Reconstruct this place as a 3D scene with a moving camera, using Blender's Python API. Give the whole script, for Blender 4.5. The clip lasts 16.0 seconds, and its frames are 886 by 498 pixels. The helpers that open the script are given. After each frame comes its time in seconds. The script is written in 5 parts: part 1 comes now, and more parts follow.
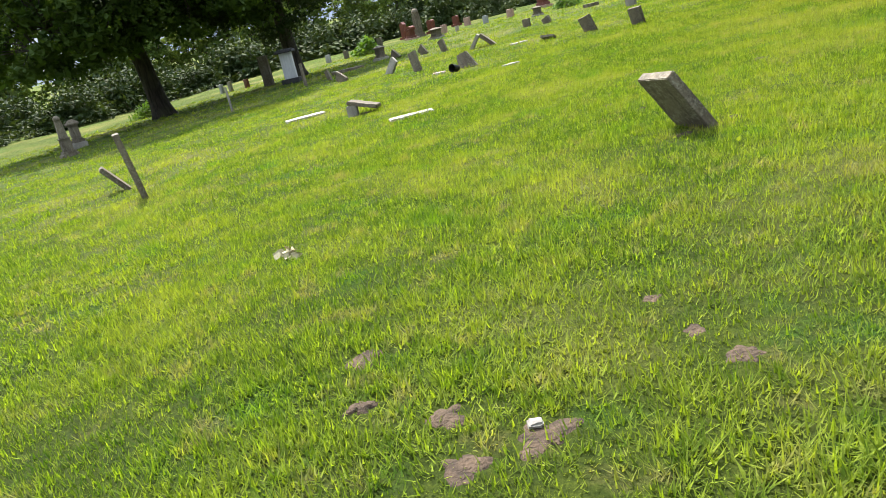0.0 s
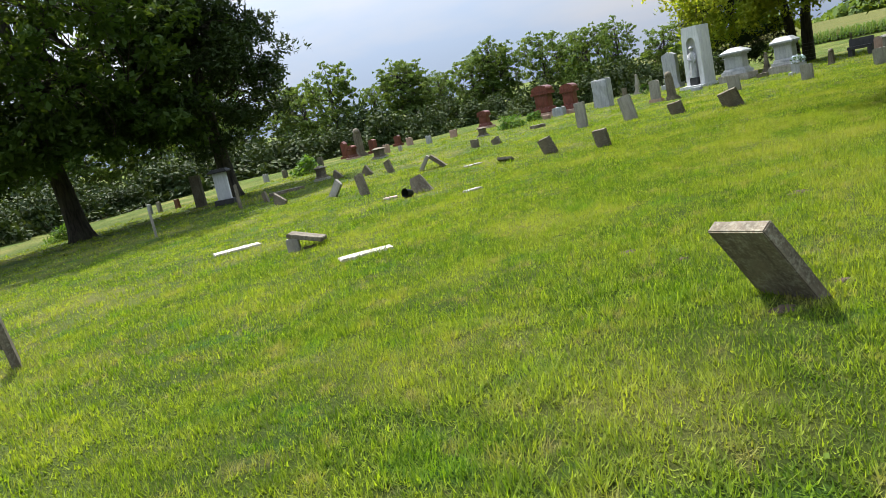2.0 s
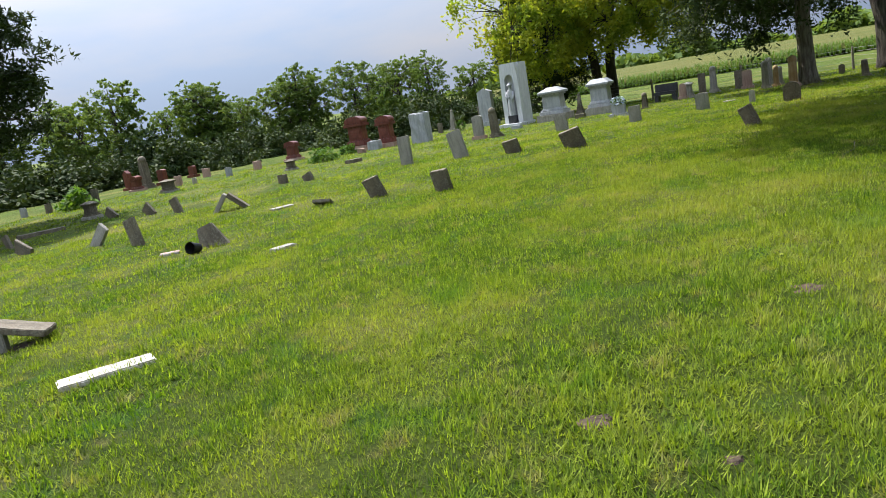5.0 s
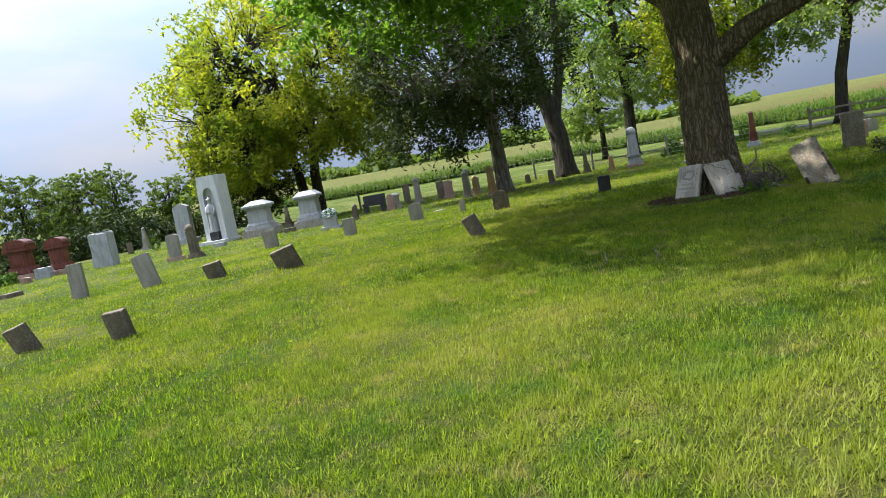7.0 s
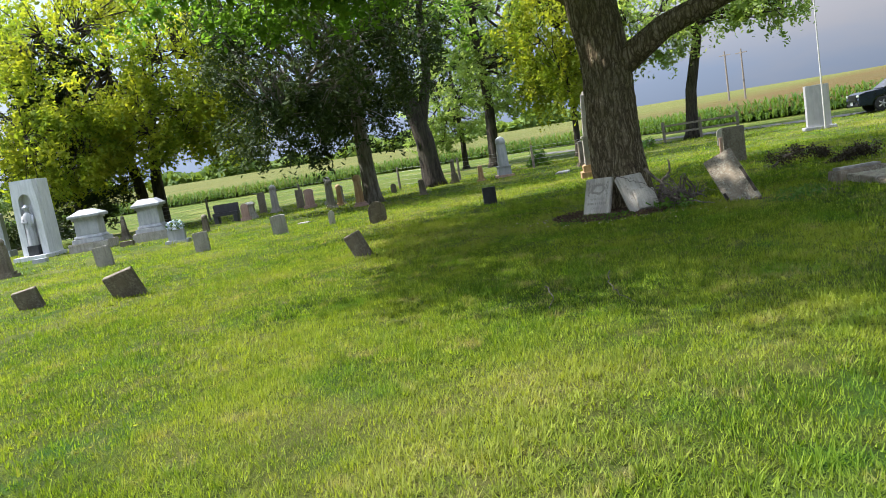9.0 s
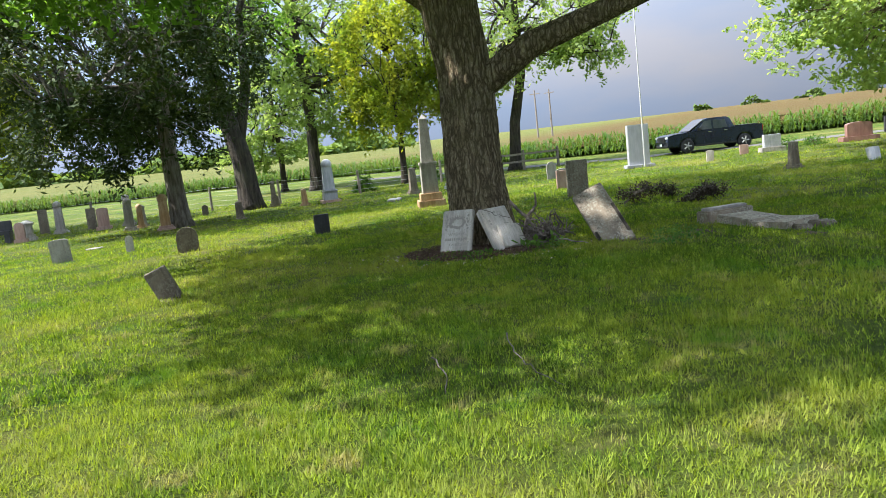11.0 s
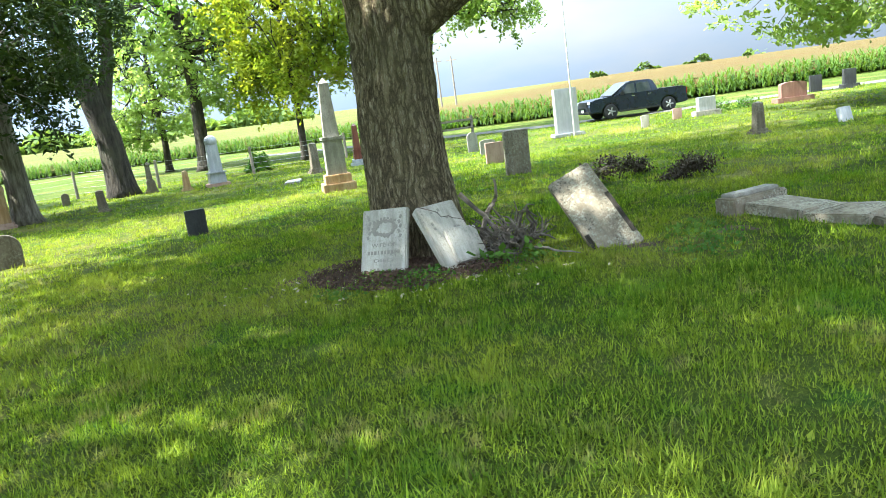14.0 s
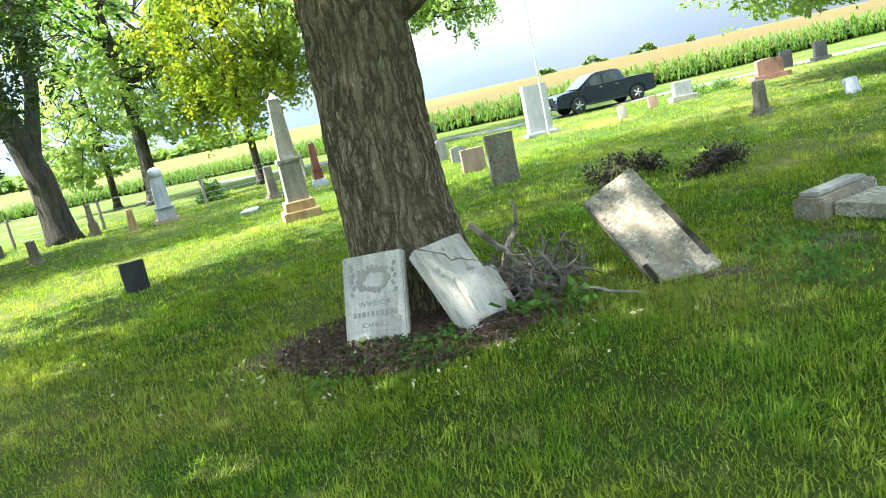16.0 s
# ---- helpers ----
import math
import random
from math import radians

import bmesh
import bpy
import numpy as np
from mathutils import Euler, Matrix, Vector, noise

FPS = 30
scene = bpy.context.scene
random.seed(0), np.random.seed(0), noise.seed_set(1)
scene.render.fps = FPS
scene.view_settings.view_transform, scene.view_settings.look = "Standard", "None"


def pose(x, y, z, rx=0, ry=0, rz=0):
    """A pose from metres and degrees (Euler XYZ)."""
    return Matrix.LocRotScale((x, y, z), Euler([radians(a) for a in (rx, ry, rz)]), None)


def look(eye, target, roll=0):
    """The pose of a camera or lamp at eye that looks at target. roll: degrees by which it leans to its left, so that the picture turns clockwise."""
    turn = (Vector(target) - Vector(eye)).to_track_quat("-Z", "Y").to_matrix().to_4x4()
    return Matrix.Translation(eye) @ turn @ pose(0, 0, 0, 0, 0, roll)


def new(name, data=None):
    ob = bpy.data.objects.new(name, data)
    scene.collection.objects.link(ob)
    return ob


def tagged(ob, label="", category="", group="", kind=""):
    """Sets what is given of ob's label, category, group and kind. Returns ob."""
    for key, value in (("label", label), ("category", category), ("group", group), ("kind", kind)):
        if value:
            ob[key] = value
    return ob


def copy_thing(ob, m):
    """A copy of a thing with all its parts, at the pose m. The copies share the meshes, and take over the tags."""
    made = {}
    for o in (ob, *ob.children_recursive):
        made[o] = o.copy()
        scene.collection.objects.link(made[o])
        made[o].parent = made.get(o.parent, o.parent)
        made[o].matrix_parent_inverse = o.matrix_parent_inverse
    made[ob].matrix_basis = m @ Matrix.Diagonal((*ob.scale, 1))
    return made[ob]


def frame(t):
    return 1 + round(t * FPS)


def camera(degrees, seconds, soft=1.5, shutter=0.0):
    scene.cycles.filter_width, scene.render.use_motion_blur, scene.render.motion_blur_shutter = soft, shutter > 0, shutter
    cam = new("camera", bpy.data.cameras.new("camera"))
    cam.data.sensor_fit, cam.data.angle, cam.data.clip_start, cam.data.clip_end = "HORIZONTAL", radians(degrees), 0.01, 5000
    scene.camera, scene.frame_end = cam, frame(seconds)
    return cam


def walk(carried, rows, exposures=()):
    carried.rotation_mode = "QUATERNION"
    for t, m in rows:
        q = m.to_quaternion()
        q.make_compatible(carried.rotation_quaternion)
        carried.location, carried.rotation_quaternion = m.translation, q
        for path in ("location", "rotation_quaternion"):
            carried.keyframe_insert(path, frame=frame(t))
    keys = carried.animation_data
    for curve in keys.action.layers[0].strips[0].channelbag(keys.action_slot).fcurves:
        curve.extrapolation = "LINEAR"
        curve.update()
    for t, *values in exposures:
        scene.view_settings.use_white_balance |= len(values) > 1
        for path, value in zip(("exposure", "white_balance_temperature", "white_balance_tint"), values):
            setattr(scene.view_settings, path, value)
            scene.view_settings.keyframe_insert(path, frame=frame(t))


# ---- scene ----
cam = camera(62.3, 16.0, soft=0.45)
METRES, EYE, TILT, LEAN, TURN = 20.0, 1.68, -18.54, 12.34, 0.0
ROWS = [
    (0.0, 0.0, 0.0, 0.0, 0.0, 0.0, -0.0),
    (0.5, -0.0036, 0.0301, 0.0099, -1.54, 1.3, 0.39),
    (1.0, -0.0109, 0.0587, 0.0202, -1.97, 4.38, 0.8),
    (1.5, -0.0128, 0.0885, 0.0309, -2.53, 6.99, 0.53),
    (2.0, -0.018, 0.1188, 0.0399, -4.76, 8.79, 1.09),
    (2.5, -0.0135, 0.1478, 0.0509, -7.43, 9.93, 1.44),
    (3.0, -0.0118, 0.178, 0.0629, -9.53, 11.24, 1.81),
    (5.5, 0.0145, 0.33, 0.1183, -23.86, 10.58, 5.96),
    (6.0, 0.0297, 0.3586, 0.1339, -28.72, 16.28, 9.93),
    (6.5, 0.0425, 0.3884, 0.1473, -35.22, 16.49, 12.21),
    (7.0, 0.063, 0.4128, 0.1589, -40.32, 15.95, 13.44),
    (7.5, 0.0767, 0.4407, 0.1727, -43.53, 15.13, 14.1),
    (8.0, 0.0911, 0.465, 0.1845, -46.17, 14.24, 14.71),
    (8.5, 0.1065, 0.487, 0.1981, -49.0, 13.79, 15.43),
    (9.0, 0.1208, 0.5055, 0.2093, -51.87, 13.57, 16.67),
    (9.5, 0.1418, 0.5196, 0.2208, -55.87, 12.48, 17.96),
    (10.0, 0.16, 0.5376, 0.2316, -61.19, 11.02, 18.65),
    (12.5, 0.2907, 0.6108, 0.2811, -70.55, 10.07, 19.92),
    (13.0, 0.3237, 0.6194, 0.2923, -73.09, 7.79, 21.07),
    (13.5, 0.3462, 0.6305, 0.3038, -74.69, 6.71, 21.94),
    (14.0, 0.3764, 0.6347, 0.3125, -74.29, 6.07, 22.29),
    (14.5, 0.3999, 0.6478, 0.3225, -73.93, 5.48, 22.41),
    (15.0, 0.4251, 0.6543, 0.3309, -73.69, 5.48, 23.05),
    (15.5, 0.4513, 0.6629, 0.3393, -74.6, 5.63, 24.48),
    (16.0, 0.4747, 0.6669, 0.3474, -76.64, 5.65, 27.85),
]
EXPOSURES = [(0.0, 1.45, 6500, 12), (1.5, 1.3, 6450, 12), (3.0, 0.95, 6350, 13), (5.5, 1.05, 6250, 14), (6.0, 0.68, 6250, 14), (6.6, 0.85, 6250, 14), (7.0, 1.2, 6200, 15), (8.5, 1.4, 6150, 15), (10.0, 1.55, 6100, 15),
             (12.5, 1.95, 5950, 13), (13.3, 2.2, 5950, 10), (14.2, 2.65, 5950, 4), (16.0, 2.75, 5950, 4)]
walk(cam, [(t, pose(0, 0, EYE, TILT, LEAN, TURN) @ pose(METRES * x, METRES * y, METRES * z, 90 + pitch, roll, yaw)) for t, x, y, z, yaw, pitch, roll in ROWS],
     exposures=EXPOSURES)

# ---- light ----
SUN_AZ, SUN_EL = -26.0, 54.0
SUN_DIR = Vector((math.sin(radians(SUN_AZ)) * math.cos(radians(SUN_EL)), math.cos(radians(SUN_AZ)) * math.cos(radians(SUN_EL)), math.sin(radians(SUN_EL))))
sun = new("sun", bpy.data.lights.new("sun", "SUN"))
sun.data.energy, sun.data.angle, sun.data.color = 4.7, radians(0.6), (1.0, 0.94, 0.83)
sun.matrix_world = look(SUN_DIR * 80, (0, 0, 0))

world = bpy.data.worlds.new("sky")
scene.world = world
world.use_nodes = True
wn, wl = world.node_tree.nodes, world.node_tree.links
wn.clear()
w_out, w_bg = wn.new("ShaderNodeOutputWorld"), wn.new("ShaderNodeBackground")
w_sky = wn.new("ShaderNodeTexSky")
w_sky.sky_type, w_sky.sun_disc = "NISHITA", False
w_sky.sun_elevation, w_sky.sun_rotation = radians(SUN_EL), radians(SUN_AZ)
w_sky.air_density, w_sky.dust_density, w_sky.ozone_density = 1.0, 1.6, 1.2
w_tc, w_map = wn.new("ShaderNodeTexCoord"), wn.new("ShaderNodeMapping")
w_map.inputs["Scale"].default_value = (1.0, 1.0, 3.2)
w_noise = wn.new("ShaderNodeTexNoise")
w_noise.inputs["Scale"].default_value, w_noise.inputs["Detail"].default_value, w_noise.inputs["Roughness"].default_value = 2.1, 7.0, 0.52
w_ramp = wn.new("ShaderNodeValToRGB")
w_ramp.color_ramp.elements[0].position, w_ramp.color_ramp.elements[1].position = 0.42, 0.66
w_mix = wn.new("ShaderNodeMix")
w_mix.data_type = "RGBA"
wl.new(w_tc.outputs["Generated"], w_map.inputs["Vector"])
wl.new(w_map.outputs["Vector"], w_noise.inputs["Vector"])
wl.new(w_noise.outputs["Fac"], w_ramp.inputs["Fac"])
wl.new(w_ramp.outputs["Color"], w_mix.inputs[0])
w_dim = wn.new("ShaderNodeMix")
w_dim.data_type = "RGBA"
w_dim.inputs[0].default_value = 0.98
w_dim.inputs[7].default_value = (3.7, 4.6, 5.9, 1)
wl.new(w_sky.outputs["Color"], w_dim.inputs[6])
wl.new(w_dim.outputs[2], w_mix.inputs[6])
w_mix.inputs[7].default_value = (5.2, 5.3, 5.5, 1)
# a hazy, clouded sky grows brighter towards its height
w_sep, w_up, w_lift = wn.new("ShaderNodeSeparateXYZ"), wn.new("ShaderNodeMath"), wn.new("ShaderNodeVectorMath")
w_up.operation, w_lift.operation = "MULTIPLY_ADD", "SCALE"
w_up.use_clamp = False
w_up.inputs[1].default_value, w_up.inputs[2].default_value = 2.4, 0.66
# and brighter on the sun's side than away from it
w_dot, w_side, w_both = wn.new("ShaderNodeVectorMath"), wn.new("ShaderNodeMath"), wn.new("ShaderNodeMath")
w_dot.operation, w_side.operation, w_both.operation = "DOT_PRODUCT", "MULTIPLY_ADD", "MULTIPLY"
w_dot.inputs[1].default_value = SUN_DIR
w_side.inputs[1].default_value, w_side.inputs[2].default_value = 0.55, 0.55
wl.new(w_tc.outputs["Generated"], w_dot.inputs[0])
wl.new(w_dot.outputs["Value"], w_side.inputs[0])
wl.new(w_up.outputs[0], w_both.inputs[0])
wl.new(w_side.outputs[0], w_both.inputs[1])
wl.new(w_tc.outputs["Generated"], w_sep.inputs[0])
wl.new(w_sep.outputs["Z"], w_up.inputs[0])
wl.new(w_mix.outputs[2], w_lift.inputs[0])
wl.new(w_both.outputs[0], w_lift.inputs["Scale"])
wl.new(w_lift.outputs["Vector"], w_bg.inputs["Color"])
w_bg.inputs["Strength"].default_value = 0.085
wl.new(w_bg.outputs["Background"], w_out.inputs["Surface"])


# ---- materials ----
class Mat:
    """A node material under construction."""

    def __init__(self, name, rough=0.8, metal=0.0, spec=0.35):
        self.m = bpy.data.materials.new(name)
        self.m.use_nodes = True
        self.n, self.l = self.m.node_tree.nodes, self.m.node_tree.links
        self.b = self.n["Principled BSDF"]
        self.b.inputs["Roughness"].default_value = rough
        self.b.inputs["Metallic"].default_value = metal
        self.b.inputs["Specular IOR Level"].default_value = spec
        self.co = self.n.new("ShaderNodeTexCoord").outputs["Object"]
        self.geo = self.n.new("ShaderNodeNewGeometry")
        self.info = self.n.new("ShaderNodeObjectInfo")

    def scaled(self, vec, s):
        node = self.n.new("ShaderNodeMapping")
        node.inputs["Scale"].default_value = s
        self.l.new(vec, node.inputs["Vector"])
        return node.outputs["Vector"]

    def noise(self, scale, detail=5.0, rough=0.55, vec=None, lo=0.3, hi=0.7):
        node = self.n.new("ShaderNodeTexNoise")
        node.inputs["Scale"].default_value, node.inputs["Detail"].default_value, node.inputs["Roughness"].default_value = scale, detail, rough
        self.l.new(vec or self.co, node.inputs["Vector"])
        return self.ramp(node.outputs["Fac"], lo, hi)

    def ramp(self, fac, lo, hi):
        node = self.n.new("ShaderNodeMapRange")
        node.inputs["From Min"].default_value, node.inputs["From Max"].default_value = lo, hi
        self.l.new(fac, node.inputs["Value"])
        return node.outputs["Result"]

    def mix(self, fac, a, b, mode="MIX"):
        node = self.n.new("ShaderNodeMix")
        node.data_type, node.blend_type = "RGBA", mode
        for slot, v in ((0, fac), (6, a), (7, b)):
            if isinstance(v, (int, float)):
                node.inputs[slot].default_value = v
            elif isinstance(v, tuple):
                node.inputs[slot].default_value = (*v, 1)
            else:
                self.l.new(v, node.inputs[slot])
        return node.outputs[2]

    def math(self, op, a, b):
        node = self.n.new("ShaderNodeMath")
        node.operation = op
        for slot, v in ((0, a), (1, b)):
            if isinstance(v, (int, float)):
                node.inputs[slot].default_value = v
            else:
                self.l.new(v, node.inputs[slot])
        return node.outputs[0]

    def color(self, sock):
        if isinstance(sock, tuple):
            self.b.inputs["Base Color"].default_value = (*sock, 1)
        else:
            self.l.new(sock, self.b.inputs["Base Color"])
        self.col = sock
        return self

    def bump(self, h, dist, strength=1.0):
        node = self.n.new("ShaderNodeBump")
        node.inputs["Distance"].default_value, node.inputs["Strength"].default_value = dist, strength
        self.l.new(h, node.inputs["Height"])
        self.l.new(node.outputs["Normal"], self.b.inputs["Normal"])
        return self

    def translucent(self, fac, tint):
        tr, mx = self.n.new("ShaderNodeBsdfTranslucent"), self.n.new("ShaderNodeMixShader")
        mx.inputs[0].default_value = fac
        self.l.new(self.mix(1.0, self.col, tint, "MULTIPLY"), tr.inputs["Color"])
        self.l.new(self.b.outputs["BSDF"], mx.inputs[1])
        self.l.new(tr.outputs["BSDF"], mx.inputs[2])
        self.l.new(mx.outputs[0], self.n["Material Output"].inputs["Surface"])
        return self


def stone_mat(name, dark, mid, light, lichen=0.35, speck=0.0, rough=0.85, grain=90.0):
    k = Mat(name, rough)
    base = k.mix(k.noise(2.3, 6), mid, light)
    base = k.mix(k.math("MULTIPLY", k.noise(5.0, 8, 0.65, k.scaled(k.co, (1.6, 1.6, 0.3)), 0.42, 0.6), 0.55), base, dark)
    base = k.mix(k.math("MULTIPLY", k.math("MULTIPLY", k.noise(26.0, 8, 0.75, None, 0.48, 0.6), k.noise(3.0, 4, 0.6, None, 0.35, 0.6)), lichen * 1.5), base, (0.42, 0.41, 0.32))
    base = k.mix(k.math("MULTIPLY", k.math("MULTIPLY", k.noise(34.0, 8, 0.75, None, 0.52, 0.62), k.noise(2.4, 4, 0.6, None, 0.42, 0.62)), lichen * 1.9), base, (0.04, 0.037, 0.03))
    fine = k.noise(grain, 3, 0.6)
    base = k.mix(k.math("MULTIPLY", fine, 0.25 + speck), base, dark)
    base = k.mix(k.math("MULTIPLY", k.info.outputs["Random"], 0.25), base, dark)
    k.color(base)
    h = k.mix(0.5, k.noise(grain * 0.5, 6, 0.7), k.noise(11, 6))
    return k.bump(h, 0.006, 0.8).m


M_OLD = stone_mat("weathered grey stone", (0.042, 0.033, 0.022), (0.128, 0.102, 0.07), (0.23, 0.192, 0.14), 0.36)
M_PALE = stone_mat("pale limestone", (0.13, 0.115, 0.095), (0.29, 0.27, 0.235), (0.42, 0.4, 0.36), 0.4)
M_MARBLE = stone_mat("white marble", (0.15, 0.135, 0.108), (0.43, 0.4, 0.345), (0.58, 0.545, 0.48), 0.36)
M_LICHEN = stone_mat("lichen-stained limestone", (0.08, 0.06, 0.038), (0.22, 0.18, 0.125), (0.36, 0.315, 0.24), 0.8)
M_GREY = stone_mat("grey granite", (0.2, 0.21, 0.22), (0.38, 0.39, 0.41), (0.5, 0.51, 0.53), 0.1, 0.25, 0.6, 160)
M_PILLAR = stone_mat("pale grey granite", (0.42, 0.43, 0.44), (0.6, 0.61, 0.62), (0.7, 0.7, 0.71), 0.03, 0.1, 0.55, 170)
# darker copy of the pale grey granite, with the slab face's shade in its colour
M_SLAB = stone_mat("smooth granite toned for its shaded face", (0.24, 0.245, 0.255), (0.33, 0.335, 0.345), (0.4, 0.4, 0.41), 0.03, 0.1, 0.55, 170)
M_ROSE = stone_mat("rose granite", (0.14, 0.07, 0.055), (0.26, 0.14, 0.11), (0.34, 0.2, 0.16), 0.1, 0.2, 0.5, 150)
M_RED = stone_mat("red granite", (0.06, 0.013, 0.009), (0.16, 0.042, 0.03), (0.25, 0.085, 0.06), 0.05, 0.2, 0.35, 160)
M_PINK = stone_mat("pink granite", (0.22, 0.13, 0.1), (0.42, 0.27, 0.22), (0.52, 0.37, 0.31), 0.1, 0.2, 0.55, 150)
M_DARK = stone_mat("dark granite", (0.012, 0.012, 0.014), (0.035, 0.035, 0.04), (0.07, 0.07, 0.075), 0.05, 0.2, 0.4, 150)
M_RUST = stone_mat("iron-stained limestone", (0.17, 0.09, 0.03), (0.42, 0.26, 0.12), (0.55, 0.42, 0.27), 0.15)
M_LETTER = stone_mat("carved grey lettering", (0.16, 0.145, 0.12), (0.25, 0.23, 0.195), (0.33, 0.305, 0.265), 0.1)


def flat_mat(name, a, b, rough=0.7, metal=0.0, scale=12.0, bump=0.002, spec=0.35):
    k = Mat(name, rough, metal, spec)
    c = k.mix(k.noise(scale, 6), a, b)
    c = k.mix(k.math("MULTIPLY", k.noise(scale * 7, 3), 0.25), c, tuple(v * 0.6 for v in a))
    k.color(c)
    return k.bump(k.noise(scale * 4, 5), bump, 0.6).m


M_POST = flat_mat("grey fence wood", (0.13, 0.11, 0.085), (0.26, 0.23, 0.19), 0.9)
M_WIRE = flat_mat("galvanised wire", (0.25, 0.25, 0.24), (0.4, 0.4, 0.39), 0.5, 0.8)
M_POLE = flat_mat("grey-white painted pole", (0.4, 0.4, 0.39), (0.52, 0.52, 0.51), 0.5)
M_BLACK = flat_mat("black plastic", (0.01, 0.01, 0.01), (0.025, 0.025, 0.025), 0.55)
M_PAINT = flat_mat("dark blue car paint", (0.012, 0.018, 0.032), (0.018, 0.026, 0.044), 0.2, 0.4, 3.0, 0.0, 0.6)
M_GLASS = flat_mat("tinted car glass", (0.03, 0.036, 0.04), (0.05, 0.056, 0.06), 0.05, 0.0, 3.0, 0.0, 1.0)
M_TYRE = flat_mat("tyre rubber", (0.012, 0.012, 0.012), (0.03, 0.03, 0.03), 0.85)
M_CHROME = flat_mat("bright metal", (0.5, 0.5, 0.52), (0.65, 0.65, 0.67), 0.25, 1.0)
M_LAMP = flat_mat("headlight lens", (0.55, 0.57, 0.6), (0.75, 0.77, 0.8), 0.12)
M_TAIL = flat_mat("red lamp lens", (0.3, 0.01, 0.01), (0.4, 0.02, 0.02), 0.15)
M_STICK = flat_mat("dead wood", (0.05, 0.04, 0.032), (0.19, 0.16, 0.13), 0.9, 0.0, 9.0)
M_DEADLEAF = flat_mat("withered leaves", (0.022, 0.017, 0.01), (0.06, 0.042, 0.025), 0.9)
M_SOIL = flat_mat("bare soil", (0.035, 0.025, 0.017), (0.135, 0.092, 0.06), 0.95, 0.0, 14.0, 0.04)
M_STRAW = flat_mat("dry straw leaves", (0.3, 0.26, 0.15), (0.48, 0.43, 0.27), 0.9)
M_MULCH = flat_mat("wood mulch", (0.03, 0.018, 0.012), (0.15, 0.088, 0.06), 0.95, 0.0, 22.0, 0.03)
M_GRAVEL = flat_mat("lane gravel", (0.08, 0.076, 0.066), (0.13, 0.123, 0.11), 0.95, 0.0, 6.0, 0.01)
M_PETALB = flat_mat("pale blue petals", (0.5, 0.58, 0.75), (0.85, 0.87, 0.92), 0.8)
M_BRICK = flat_mat("faded red and white cloth", (0.5, 0.2, 0.17), (0.75, 0.68, 0.64), 0.9, 0.0, 14.0)


def bark_mat(name, dark, light, scale=1.0):
    k = Mat(name, 0.95)
    v = k.scaled(k.co, (9 * scale, 9 * scale, 1.3 * scale))
    ridge = k.noise(1.6, 8, 0.65, v, 0.4, 0.6)
    c = k.mix(ridge, dark, light)
    c = k.mix(k.math("MULTIPLY", k.noise(1.1, 5, 0.6, None, 0.45, 0.7), 0.4), c, (0.12, 0.125, 0.07))
    c = k.mix(k.math("MULTIPLY", k.noise(40, 4), 0.35), c, dark)
    k.color(c)
    return k.bump(k.mix(0.25, ridge, k.noise(35, 5)), 0.05, 1.0).m




def furrowed_mat(name, furrow, ridge, crest):
    """Old bark: long plates parted by dark, wandering furrows."""
    k = Mat(name, 0.95, 0.0, 0.15)
    wob = k.n.new("ShaderNodeTexNoise")
    wob.inputs["Scale"].default_value, wob.inputs["Detail"].default_value = 3.2, 4.0
    k.l.new(k.co, wob.inputs["Vector"])
    add = k.n.new("ShaderNodeVectorMath")
    add.operation = "MULTIPLY_ADD"
    add.inputs[1].default_value = (0.2, 0.2, 0.5)
    k.l.new(wob.outputs["Color"], add.inputs[0])
    k.l.new(k.co, add.inputs[2])

    def plates(sx, sz):
        node = k.n.new("ShaderNodeTexVoronoi")
        node.feature = "DISTANCE_TO_EDGE"
        node.inputs["Scale"].default_value = 1.0
        k.l.new(k.scaled(add.outputs[0], (sx, sx, sz)), node.inputs["Vector"])
        return node.outputs["Distance"]
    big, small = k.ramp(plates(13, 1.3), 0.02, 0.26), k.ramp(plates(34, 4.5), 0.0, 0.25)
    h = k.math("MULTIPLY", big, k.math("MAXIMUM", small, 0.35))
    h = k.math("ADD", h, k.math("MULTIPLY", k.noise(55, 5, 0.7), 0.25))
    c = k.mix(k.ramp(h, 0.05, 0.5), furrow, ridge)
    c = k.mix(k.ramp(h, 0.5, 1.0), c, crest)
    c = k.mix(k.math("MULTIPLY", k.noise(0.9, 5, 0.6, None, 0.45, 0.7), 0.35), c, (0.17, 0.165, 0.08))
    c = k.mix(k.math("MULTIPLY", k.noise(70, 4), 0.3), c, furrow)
    k.color(c)
    return k.bump(h, 0.035, 1.0).m


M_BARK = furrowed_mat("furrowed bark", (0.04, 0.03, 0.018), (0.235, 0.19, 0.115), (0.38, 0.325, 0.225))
M_BARK2 = bark_mat("dark bark", (0.02, 0.017, 0.014), (0.075, 0.06, 0.047), 0.6)
M_BARKGREY = bark_mat("grey stringy bark", (0.09, 0.075, 0.06), (0.28, 0.25, 0.215), 0.7)


def leaf_mat(name, a, b, c, trans=0.45, tint=(1.6, 1.5, 0.55), rough=0.7):
    k = Mat(name, rough, 0.0, 0.15)
    r = k.geo.outputs["Random Per Island"]
    col = k.mix(r, a, b)
    col = k.mix(k.noise(0.45, 3, 0.5, None, 0.4, 0.68), col, c)
    col = k.mix(k.math("MULTIPLY", k.info.outputs["Random"], 0.3), col, a)
    k.color(col)
    return k.translucent(trans, tint).m


